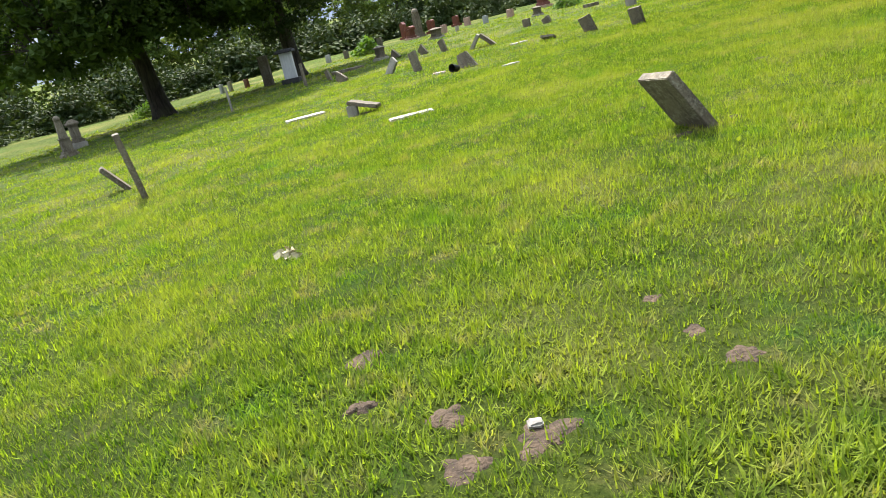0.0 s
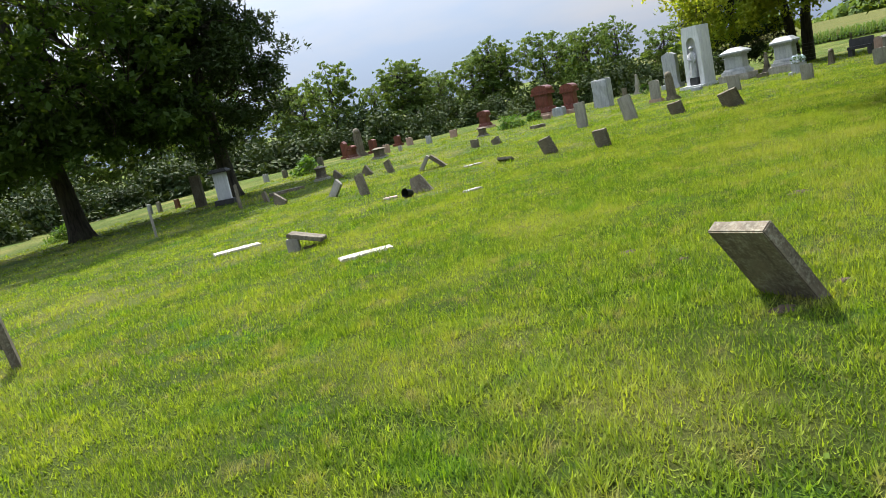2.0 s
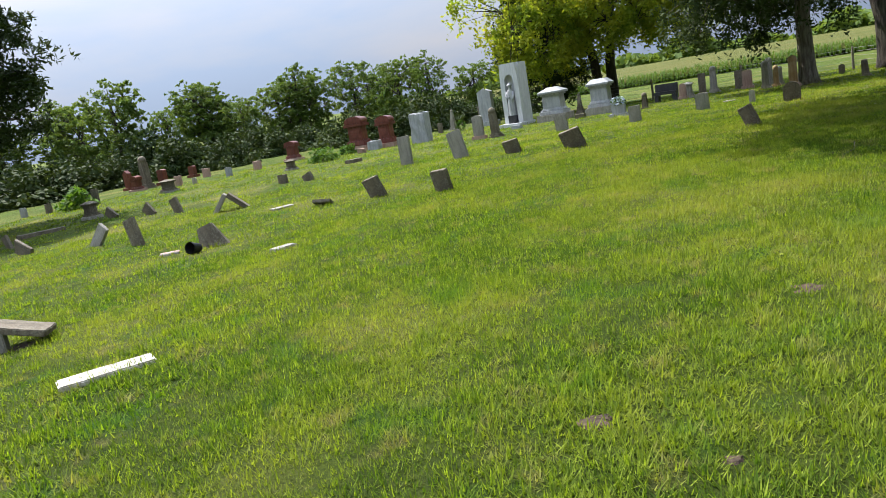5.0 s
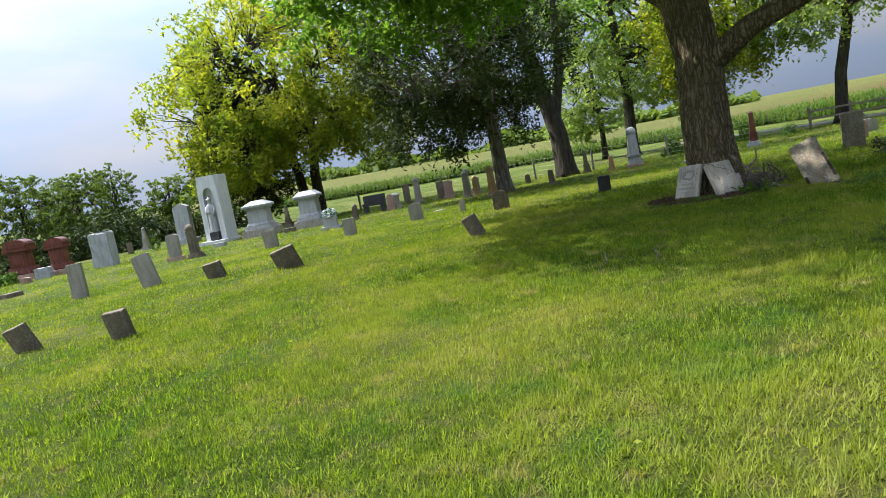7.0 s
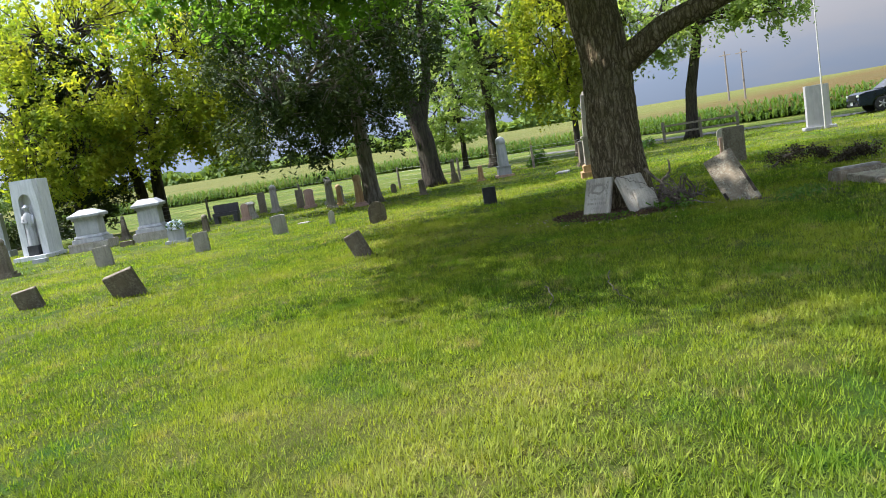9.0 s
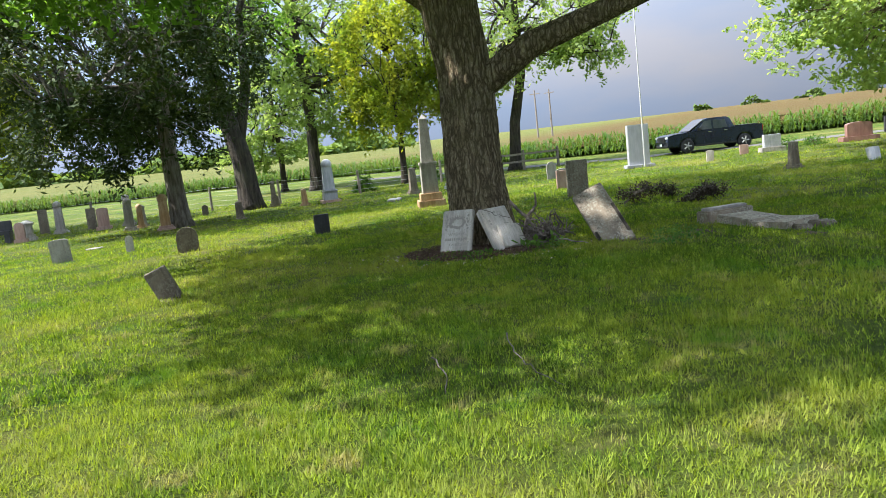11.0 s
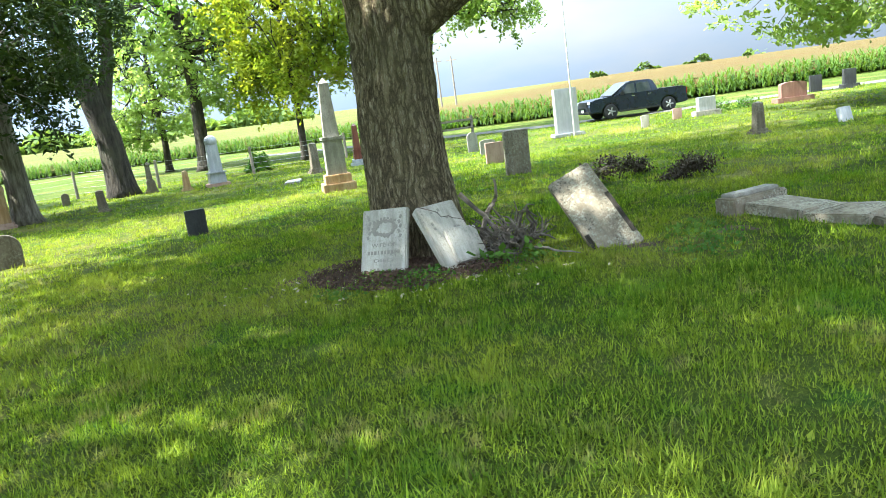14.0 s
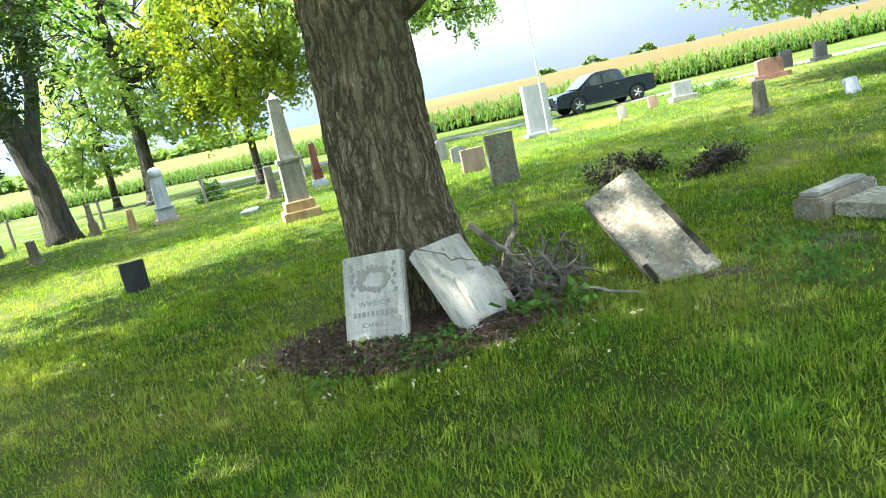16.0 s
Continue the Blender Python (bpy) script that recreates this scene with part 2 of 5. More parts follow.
M_LEAF = leaf_mat("maple leaves", (0.05, 0.1, 0.018), (0.095, 0.17, 0.03), (0.125, 0.19, 0.034), 0.6, (1.9, 2.1, 0.8))
M_LEAFY = leaf_mat("yellow-green leaves", (0.1, 0.165, 0.024), (0.23, 0.3, 0.04), (0.34, 0.36, 0.05), 0.52, (1.7, 1.6, 0.5))
M_LEAFM = leaf_mat("dark maple leaves", (0.03, 0.06, 0.013), (0.058, 0.1, 0.02), (0.07, 0.11, 0.022), 0.35)
M_LEAFD = leaf_mat("dark evergreen and shade-toned foliage", (0.02, 0.036, 0.012), (0.04, 0.064, 0.02), (0.052, 0.076, 0.023), 0.16)
M_LEAFB = leaf_mat("bright green leaves", (0.12, 0.2, 0.065), (0.22, 0.31, 0.11), (0.3, 0.38, 0.16), 0.6, (1.7, 1.6, 0.75))
M_WOODS = leaf_mat("woodland leaves", (0.06, 0.11, 0.028), (0.13, 0.195, 0.05), (0.15, 0.21, 0.055), 0.33)
M_WEED = leaf_mat("broad green weeds", (0.04, 0.1, 0.018), (0.08, 0.17, 0.03), (0.12, 0.2, 0.035), 0.35)
M_CORN = leaf_mat("corn leaves", (0.04, 0.09, 0.016), (0.085, 0.15, 0.03), (0.11, 0.165, 0.035), 0.4)

k = Mat("grass blades", 0.75, 0.0, 0.12)
col = k.mix(k.geo.outputs["Random Per Island"], (0.028, 0.06, 0.006), (0.29, 0.375, 0.04))
col = k.mix(k.math("MULTIPLY", k.noise(16.0, 5, 0.7, None, 0.46, 0.58), 0.75), col, (0.04, 0.09, 0.007))
col = k.mix(k.math("MULTIPLY", k.noise(0.45, 4, 0.6, None, 0.4, 0.66), 0.6), col, (0.26, 0.29, 0.035))
col = k.mix(k.math("MULTIPLY", k.noise(1.1, 4, 0.6, None, 0.54, 0.7), 0.7), col, (0.1, 0.2, 0.016))
col = k.mix(k.math("MULTIPLY", k.noise(5.5, 5, 0.7, None, 0.5, 0.62), 0.6), col, (0.045, 0.1, 0.008))
col = k.mix(k.math("MULTIPLY", k.noise(2.6, 5, 0.65, None, 0.55, 0.7), 0.65), col, (0.31, 0.25, 0.115))
k.color(col)
col2 = k.mix(k.math("MULTIPLY", k.noise(0.23, 5, 0.65, None, 0.5, 0.68), 0.42), col, (0.3, 0.285, 0.085))
k.color(col2)
M_GRASS = k.translucent(0.42, (1.5, 1.6, 0.45)).m

k = Mat("lawn turf", 0.95, 0.0, 0.1)
col = k.mix(k.noise(7.0, 6, 0.7), (0.036, 0.06, 0.008), (0.1, 0.135, 0.015))
col = k.mix(k.math("MULTIPLY", k.noise(0.45, 4, 0.6, None, 0.4, 0.66), 0.6), col, (0.15, 0.19, 0.025))
col = k.mix(k.noise(1.1, 4, 0.6, None, 0.54, 0.7), col, (0.045, 0.125, 0.012))
col = k.mix(k.math("MULTIPLY", k.noise(2.6, 5, 0.65, None, 0.55, 0.75), 0.6), col, (0.24, 0.19, 0.085))
col = k.mix(k.math("MULTIPLY", k.noise(38, 5, 0.75, None, 0.38, 0.62), 0.7), col, (0.022, 0.04, 0.008))
col = k.mix(k.math("MULTIPLY", k.noise(0.23, 5, 0.65, None, 0.5, 0.7), 0.5), col, (0.24, 0.2, 0.07))
k.color(col).bump(k.mix(0.5, k.noise(45, 6, 0.75), k.noise(9, 5)), 0.05, 1.0)
M_TURF = k.m

k = Mat("ripe corn tassels", 0.95, 0.0, 0.1)
col = k.mix(k.noise(0.7, 7, 0.7, k.scaled(k.co, (1, 1, 1))), (0.085, 0.053, 0.02), (0.135, 0.085, 0.034))
col = k.mix(k.noise(0.03, 3, 0.5), col, (0.1, 0.085, 0.026))
sep = k.n.new("ShaderNodeSeparateXYZ")
k.l.new(k.co, sep.inputs[0])
col = k.mix(k.ramp(sep.outputs["Y"], 35.0, 75.0), col, k.mix(k.noise(0.08, 5, 0.6), (0.085, 0.105, 0.024), (0.14, 0.135, 0.04)))
k.color(col).bump(k.noise(3.0, 5), 0.3)
M_TASSEL = k.m


# ---- building helpers ----
def terrain(x, y):
    """Height of the ground: a low rise that falls away to the west and climbs far off."""
    a, b = np.clip(x, -22, 32) / 20, np.clip(y, -12, 55) / 20
    z = 0.003 + 0.636 * a - 0.173 * b - 0.236 * a * a - 0.095 * a * b + 0.043 * b * b
    far = np.maximum(0, np.hypot(x - 10, y - 20) - 90)
    return z + np.minimum(far * 0.0165, 14.0)


def ground(x, y):
    return float(terrain(x, y))


def mesh_of(name, bm, material, smooth=False):
    me = bpy.data.meshes.new(name)
    bm.to_mesh(me)
    bm.free()
    me.materials.append(material)
    if smooth:
        me.shade_smooth()
    return me


def part(name, bm, material, parent, label="", smooth=False, m=None):
    """Links a bmesh as one mesh object under a thing or under a part."""
    ob = new(name, mesh_of(name, bm, material, smooth))
    ob.parent = parent
    if m is not None:
        ob.matrix_basis = m
    return tagged(ob, label)


def solid(name, bm, material, m, label, category, group="", kind="", smooth=False):
    """A thing that is a single mesh."""
    ob = new(name, mesh_of(name, bm, material, smooth))
    ob.matrix_basis = m
    return tagged(ob, label, category, group, kind)


def thing(name, m, label, category, group="", kind=""):
    ob = new(name)
    ob.empty_display_size = 0.2
    ob.matrix_basis = m
    return tagged(ob, label, category, group, kind)


def rough_up(bm, amount, freq, seed=0.0):
    for v in bm.verts:
        n = noise.noise_vector(v.co * freq + Vector((seed, seed * 1.7, -seed)))
        v.co += n * amount


def block(w, d, h, bev=0.012, rough=0.004, cuts=3, taper=1.0, top="flat", peak=0.12, z0=0.0, seed=None, freq=6.0):
    """A cut stone: width, depth, height, its base at z0; the top flat, round or peaked, the edges worn."""
    bm = bmesh.new()
    if top in ("round", "peak", "segment"):
        n = 14
        pts = [(-w / 2, 0), (w / 2, 0)]
        if top == "peak":
            pts += [(w / 2, h - peak), (0, h), (-w / 2, h - peak)]
        else:
            rise = w / 2 if top == "round" else peak
            for i in range(n + 1):
                a = math.pi * i / n
                pts.append((w / 2 * math.cos(a), h - rise + rise * math.sin(a)))
        front = [bm.verts.new((x, -d / 2, z)) for x, z in pts]
        back = [bm.verts.new((x, d / 2, z)) for x, z in pts]
        bm.faces.new(front)
        bm.faces.new(back[::-1])
        for i in range(len(pts)):
            j = (i + 1) % len(pts)
            bm.faces.new((front[j], front[i], back[i], back[j]))
        bmesh.ops.recalc_face_normals(bm, faces=bm.faces)
        bmesh.ops.bevel(bm, geom=[e for e in bm.edges if e.calc_face_angle(0) > 0.6], offset=bev, segments=2, affect="EDGES")
    else:
        bmesh.ops.create_cube(bm, size=1.0)
        for v in bm.verts:
            k = taper if v.co.z > 0 else 1.0
            v.co = Vector((v.co.x * w * k, v.co.y * d * k, (v.co.z + 0.5) * h))
        bmesh.ops.bevel(bm, geom=list(bm.edges), offset=bev, segments=2, affect="EDGES")
        if cuts:
            bmesh.ops.subdivide_edges(bm, edges=[e for e in bm.edges if e.calc_length() > 2.5 * bev], cuts=cuts, use_grid_fill=True)
    rough_up(bm, rough, freq, random.uniform(0, 50) if seed is None else seed)
    bmesh.ops.translate(bm, verts=bm.verts, vec=(0, 0, z0))
    return bm


def tube(bm, pts, radii, seg=6, cap=True):
    """A round limb through points, as part of bm."""
    rings = []
    for i, p in enumerate(pts):
        p = Vector(p)
        d = (Vector(pts[min(i + 1, len(pts) - 1)]) - Vector(pts[max(i - 1, 0)])).normalized()
        u = d.cross(Vector((0.3, 0.9, 0.2))).normalized()
        v = d.cross(u)
        rings.append([bm.verts.new(p + (u * math.cos(a) + v * math.sin(a)) * radii[i]) for a in (2 * math.pi * j / seg for j in range(seg))])
    for a, b in zip(rings, rings[1:]):
        for j in range(seg):
            bm.faces.new((a[j], a[(j + 1) % seg], b[(j + 1) % seg], b[j]))
    if cap:
        bm.faces.new(rings[0][::-1])
        bm.faces.new(rings[-1])
    return rings


def raw_mesh(name, verts, tris_or_quads, material):
    """A mesh from numpy arrays of vertices and equal-sided faces."""
    me = bpy.data.meshes.new(name)
    n, s = tris_or_quads.shape
    me.vertices.add(len(verts))
    me.vertices.foreach_set("co", np.ascontiguousarray(verts, dtype=np.float32).ravel())
    me.loops.add(n * s)
    me.loops.foreach_set("vertex_index", tris_or_quads.astype(np.int32).ravel())
    me.polygons.add(n)
    me.polygons.foreach_set("loop_start", np.arange(0, n * s, s, dtype=np.int32))
    me.update(calc_edges=True)
    me.materials.append(material)
    return me


def leaf_mesh(name, centres, size, material, rng, flat=0.6, droop=0.25, slim=0.5):
    """One small folded leaf of four corners for each centre."""
    n = len(centres)
    az = rng.uniform(0, 2 * np.pi, n)
    tilt = rng.normal(-droop, flat, n)
    along = np.stack([np.cos(az) * np.cos(tilt), np.sin(az) * np.cos(tilt), np.sin(tilt)], 1)
    roll = rng.normal(0, 0.7, n)
    side0 = np.stack([-np.sin(az), np.cos(az), np.zeros(n)], 1)
    up0 = np.cross(along, side0)
    side = side0 * np.cos(roll)[:, None] + up0 * np.sin(roll)[:, None]
    s = (size * rng.uniform(0.6, 1.4, n))[:, None]
    a = centres - along * s * 0.5
    b = centres + side * s * slim * 0.5 + along * s * 0.05
    c = centres + along * s * 0.5
    d = centres - side * s * slim * 0.5 + along * s * 0.05
    verts = np.stack([a, b, c, d], 1).reshape(-1, 3)
    return raw_mesh(name, verts, np.arange(4 * n).reshape(n, 4), material)


def bent(p, q, sag, n, rng, wob=0.0):
    """Points from p to q along a curve that sags or arches, with a little wander."""
    p, q = np.array(p, float), np.array(q, float)
    out = []
    for i in range(n + 1):
        f = i / n
        x = p + (q - p) * f + np.array([0, 0, sag * 4 * f * (1 - f)])
        if 0 < i < n:
            x = x + rng.normal(0, wob, 3)
        out.append(x)
    return out


def tree(name, base, label, bark, leaf, trunk, r, crowns, clumps, per, leaf_size, limbs=6, spread=0.9, droop=0.25, seed=1, group="", flare=1.5, fixed=(), slim=0.5, hang=0.0, shell=0.55, detail=14, category="tree", ridges=0.0):
    """A tree: tapered trunk through the points 'trunk' (relative), limbs into the crowns (centre, radii), twigs to clumps of leaves."""
    rng = np.random.default_rng(seed)
    x, y = base
    root = thing(name, pose(x, y, ground(x, y) - 0.06), label, category, group)
    bm = bmesh.new()
    trunk = [np.array(p, float) for p in trunk]
    # trunk, with flared foot
    pts, rad = [], []
    total = sum(np.linalg.norm(b - a) for a, b in zip(trunk, trunk[1:]))
    run = 0.0
    for a, b in zip(trunk, trunk[1:]):
        steps = max(2, int(np.linalg.norm(b - a) / (0.07 if ridges else 0.35)))
        for i in range(steps):
            f = i / steps
            p = a + (b - a) * f
            hgt = run + np.linalg.norm(b - a) * f
            pts.append(p)
            rad.append(r * (1 - 0.55 * hgt / total) * (1 + (flare - 1) * math.exp(-hgt / (0.55 * r * 1.6))))
        run += np.linalg.norm(b - a)
    pts.append(trunk[-1])
    rad.append(r * 0.4)
    rings = tube(bm, pts, rad, detail)
    if ridges:
        for p, ring in zip(pts, rings):
            for v in ring:
                out = (v.co - Vector(p)).normalized()
                k_ = Vector((out.x * 9, out.y * 9, v.co.z * 1.5))
                warp = noise.noise(Vector((out.x * 3, out.y * 3, v.co.z * 2.2))) * 1.2
                f = abs(noise.noise(k_ + Vector((warp, warp, 0)))) + 0.5 * abs(noise.noise(k_ * 2.1 + Vector((3, 1, warp))))
                v.co += out * ridges * (min(f, 0.55) * 2.2 - 0.6) + out * 0.05 * noise.noise(Vector((out.x * 1.3, out.y * 1.3, v.co.z * 0.5)))
    skeleton = [np.array(p) for p in pts[len(pts) // 2::(5 if ridges else 1)]]
    for limb in fixed:
        lp, lr = limb
        lp = [np.array(p, float) for p in lp]
        path = []
        for a, b in zip(lp, lp[1:]):
            path += [a + (b - a) * i / 5 for i in range(5)]
        path.append(lp[-1])
        rr = np.linspace(lr, lr * 0.3, len(path))
        tube(bm, path, rr, max(6, detail // 2))
        skeleton += path[3:]
    hi = [p for p in pts if p[2] > 0.55 * trunk[-1][2]]
    for centre, radii in crowns:
        for i in range(limbs):
            u = rng.normal(0, 1, 3)
            u /= np.linalg.norm(u)
            q = np.array(centre) + u * np.array(radii) * spread * rng.uniform(0.55, 0.85)
            near = [p for p in hi if p[2] < q[2] + 0.5] or hi
            p = near[rng.integers(len(near))]
            path = bent(p, q, rng.uniform(0.0, 0.12) * np.linalg.norm(q - p), 7, rng, 0.04 * np.linalg.norm(q - p) ** 0.5)
            tube(bm, path, np.linspace(r * rng.uniform(0.22, 0.38), r * 0.06, 8), 6)
            skeleton += path[2:]
    skel = np.array(skeleton)
    tot = sum(np.prod(c[1]) ** (2 / 3) for c in crowns)
    leaves = []
    for centre, radii in crowns:
        k_n = int(clumps * np.prod(radii) ** (2 / 3) / tot)
        u = rng.normal(0, 1, (k_n, 3))
        u /= np.linalg.norm(u, axis=1)[:, None]
        rr = rng.uniform(0, 1, k_n) ** (1 / 3)
        rr = np.where(rng.uniform(0, 1, k_n) < shell, rng.uniform(0.72, 1.05, k_n), rr)
        lump = np.array([noise.noise(Vector(v * 2.1) + Vector((seed, 0, 0))) for v in u])
        cc = np.array(centre) + u * np.array(radii) * (rr * (1 + 0.3 * lump))[:, None]
        size = np.mean(radii)
        for c in cc:
            d = skel - c
            j = int(np.argmin((d ** 2).sum(1)))
            p = skel[j]
            span = np.linalg.norm(c - p)
            if span > 0.3:
                path = bent(p, c, 0.08 * span, 3, rng, 0.05 * span)
                tube(bm, path, np.linspace(min(0.05, 0.012 + 0.012 * span), 0.006, 4), 4, False)
            sd = rng.uniform(0.28, 0.55) * (0.5 + 0.09 * size)
            # leaves sit along short twigs that bow down
            k_t = max(3, per // 10)
            m_t = per // k_t
            start = rng.normal(0, 0.75, (k_t, 1, 3)) * np.array([sd, sd, sd * 0.6])
            a_t = rng.uniform(0, 2 * np.pi, k_t)
            go = np.stack([np.cos(a_t), np.sin(a_t), np.zeros(k_t)], 1)[:, None, :] * (sd * rng.uniform(0.9, 2.0, k_t))[:, None, None]
            f_t = rng.uniform(0, 1, (k_t, m_t, 1))
            fall = (droop * 0.6 * sd + hang * rng.uniform(0.6, 1.7, k_t))[:, None, None]
            off = start + go * f_t - np.array([0, 0, 1.0]) * fall * f_t ** 2 + rng.normal(0, 0.05 + 0.1 * leaf_size, (k_t, m_t, 3))
            leaves.append(c + off.reshape(-1, 3))
    leaves = np.concatenate(leaves)
    leaves[:, 2] = np.maximum(leaves[:, 2], 0.25)
    part("trunk", bm, bark, root, smooth=True)
    crown = new("crown", leaf_mesh("crown", leaves, leaf_size, leaf, rng, droop=droop, slim=slim))
    crown.parent = root
    return root


# ---- ground ----
def axis_steps(lo, hi, step, reach):
    mid = np.arange(lo, hi + step / 2, step)
    grow = step * 1.25 ** np.arange(1, 40)
    out = np.cumsum(grow)
    out = out[out < reach]
    return np.concatenate([lo - out[::-1], mid, hi + out])


gx, gy = axis_steps(-24, 60, 0.6, 2600), axis_steps(-6, 62, 0.6, 2600)
X, Y = np.meshgrid(gx, gy)
Z = terrain(X, Y) + 0.012 * np.sin(X * 1.7 + np.cos(Y * 1.3)) * np.cos(Y * 1.9)
nx, ny = len(gx), len(gy)
idx = np.arange(nx * ny).reshape(ny, nx)
quads = np.stack([idx[:-1, :-1], idx[:-1, 1:], idx[1:, 1:], idx[1:, :-1]], -1).reshape(-1, 4)
lawn = new("ground", raw_mesh("ground", np.stack([X, Y, Z], -1).reshape(-1, 3), quads, M_TURF))
lawn.data.shade_smooth()
tagged(lawn, "mown cemetery lawn of green and yellowing grass", "lawn", kind="structure")


def ribbon(name, line, width, lift, material, label, category):
    """A strip laid along a line on the ground."""
    vs, fs = [], []
    pts = []
    for a, b in zip(line, line[1:]):
        n = max(2, int(math.dist(a, b)))
        pts += [(a[0] + (b[0] - a[0]) * i / n, a[1] + (b[1] - a[1]) * i / n) for i in range(n)]
    pts.append(line[-1])
    for i, p in enumerate(pts):
        q, o = pts[min(i + 1, len(pts) - 1)], pts[max(i - 1, 0)]
        d = Vector((q[0] - o[0], q[1] - o[1])).normalized()
        w = width / 2 * (1 + 0.1 * noise.noise(Vector((p[0] * 0.4, p[1] * 0.4, 0))))
        for s in (-1, -0.5, 0, 0.5, 1):
            x, y = p[0] - d.y * w * s, p[1] + d.x * w * s
            vs.append((x, y, ground(x, y) + lift * (1.3 - abs(s) ** 3)))
    for i in range(len(pts) - 1):
        for j in range(4):
            fs.append((5 * i + j, 5 * i + j + 1, 5 * i + j + 6, 5 * i + j + 5))
    ob = new(name, raw_mesh(name, np.array(vs), np.array(fs), material))
    ob.data.shade_smooth()
    return tagged(ob, label, category, kind="structure")


ribbon("road", [(64, 44), (54, 27), (49, 18.5), (48.1, 12.5), (48.6, 4), (52, -14), (60, -40)], 2.1, 0.06, M_GRAVEL, "narrow pale gravel lane through the lawn", "lane")

# ---- trees ----
MAIN = (16.45, 16.55)
# last two crown lobes are added, unseen, to shade the tomb and propped stones
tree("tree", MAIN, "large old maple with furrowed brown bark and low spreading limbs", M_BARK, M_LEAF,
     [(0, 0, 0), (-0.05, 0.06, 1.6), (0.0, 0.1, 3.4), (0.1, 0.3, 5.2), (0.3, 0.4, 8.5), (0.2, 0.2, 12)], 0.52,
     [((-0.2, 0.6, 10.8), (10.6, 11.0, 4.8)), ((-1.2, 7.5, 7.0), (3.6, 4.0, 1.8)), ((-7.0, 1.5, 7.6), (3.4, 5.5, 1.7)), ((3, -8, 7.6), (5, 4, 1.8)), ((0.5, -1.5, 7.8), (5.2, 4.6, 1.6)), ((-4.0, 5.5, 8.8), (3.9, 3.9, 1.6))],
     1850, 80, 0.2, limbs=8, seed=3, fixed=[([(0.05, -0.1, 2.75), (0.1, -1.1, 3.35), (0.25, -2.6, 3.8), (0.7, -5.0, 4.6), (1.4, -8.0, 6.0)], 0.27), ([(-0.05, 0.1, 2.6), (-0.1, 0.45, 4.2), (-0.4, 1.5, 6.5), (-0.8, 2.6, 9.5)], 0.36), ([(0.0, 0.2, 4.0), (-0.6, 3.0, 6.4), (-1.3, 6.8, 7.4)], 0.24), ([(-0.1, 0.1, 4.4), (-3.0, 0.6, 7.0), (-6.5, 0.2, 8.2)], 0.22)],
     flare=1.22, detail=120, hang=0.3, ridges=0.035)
tree("tree", (26.3, 31.8), "cedar with a grey stringy trunk and dark drooping foliage", M_BARKGREY, M_LEAFD,
     [(0, 0, 0), (-0.1, 0, 2.5), (0, 0.1, 5), (0.1, 0, 8.5)], 0.36, [((-0.6, 0.6, 6.8), (5.4, 5.0, 3.6)), ((-2.4, 1.6, 4.0), (3.0, 2.6, 1.5)), ((2.2, 2.0, 4.6), (2.4, 2.4, 1.3))], 420, 100, 0.24, limbs=10, seed=5, hang=0.6, flare=1.5, slim=0.35)
tree("tree", (34.5, 34.5), "tall tree with a leaning dark forked trunk", M_BARK2, M_LEAF,
     [(0, 0, 0), (-0.1, 0.1, 2.5), (-0.5, 0.45, 5.0), (-1.1, 0.9, 8.5), (-1.4, 1.1, 13)], 0.56, [((-0.5, 0.5, 13.0), (7.5, 7.5, 5.0))], 240, 80, 0.26, limbs=12, seed=7,
     fixed=[([(-0.2, 0.2, 3.0), (0.3, -0.4, 6.0), (0.3, -0.6, 9.5), (1.5, -1.5, 13)], 0.32)], flare=1.35)
tree("tree", (27.6, 50.5), "broad tree with twin dark trunks and drooping yellow-green leaves", M_BARK2, M_LEAFY,
     [(0, 0, 0), (-0.3, 0, 3.0), (-0.8, 0.2, 6.0), (-0.6, 0, 11)], 0.36, [((-1.0, -1.0, 9.0), (7.2, 7.2, 5.2)), ((-5.5, -2.0, 5.2), (2.8, 2.8, 2.4)), ((3.0, -4.0, 5.6), (3.2, 3.0, 2.0)), ((-1.0, -4.5, 6.2), (3.2, 2.5, 2.4))], 720, 90, 0.26, limbs=8, seed=9, hang=0.75, shell=0.85,
     fixed=[([(0.75, -0.2, 0.0), (0.8, -0.2, 3.0), (1.4, 0.0, 6.0), (2.4, 0.3, 10.0)], 0.42)], flare=1.2)
tree("tree", (24.6, 52.5), "dense dark cedar behind the monuments", M_BARK2, M_LEAFD,
     [(0, 0, 0), (0, 0, 4), (0, 0, 9)], 0.3, [((0, 0, 4.6), (3.2, 3.0, 4.0)), ((0, 0, 8.5), (2.0, 2.0, 3.0))], 260, 110, 0.3, limbs=10, seed=11, slim=0.3)
tree("tree", (55.0, 46.0), "slender light green tree beyond the fence", M_BARK2, M_LEAFB,
     [(0, 0, 0), (0.1, 0, 3.0), (0, 0.2, 8.5)], 0.26, [((0, 0, 6.2), (4.6, 4.6, 4.0)), ((-1.5, 1.0, 3.4), (3.0, 3.0, 1.6))], 300, 50, 0.27, limbs=12, seed=13)
tree("tree", (50.0, 40.0), "tall cottonwood with silvery green leaves", M_BARK2, M_LEAFB,
     [(0, 0, 0), (0.3, 0, 5.0), (0, 0.2, 13)], 0.45, [((0, 0, 12.5), (7.0, 7.0, 5.5)), ((1.5, -2.0, 6.8), (4.8, 4.8, 3.0))], 560, 60, 0.29, limbs=12, seed=15, hang=0.3)
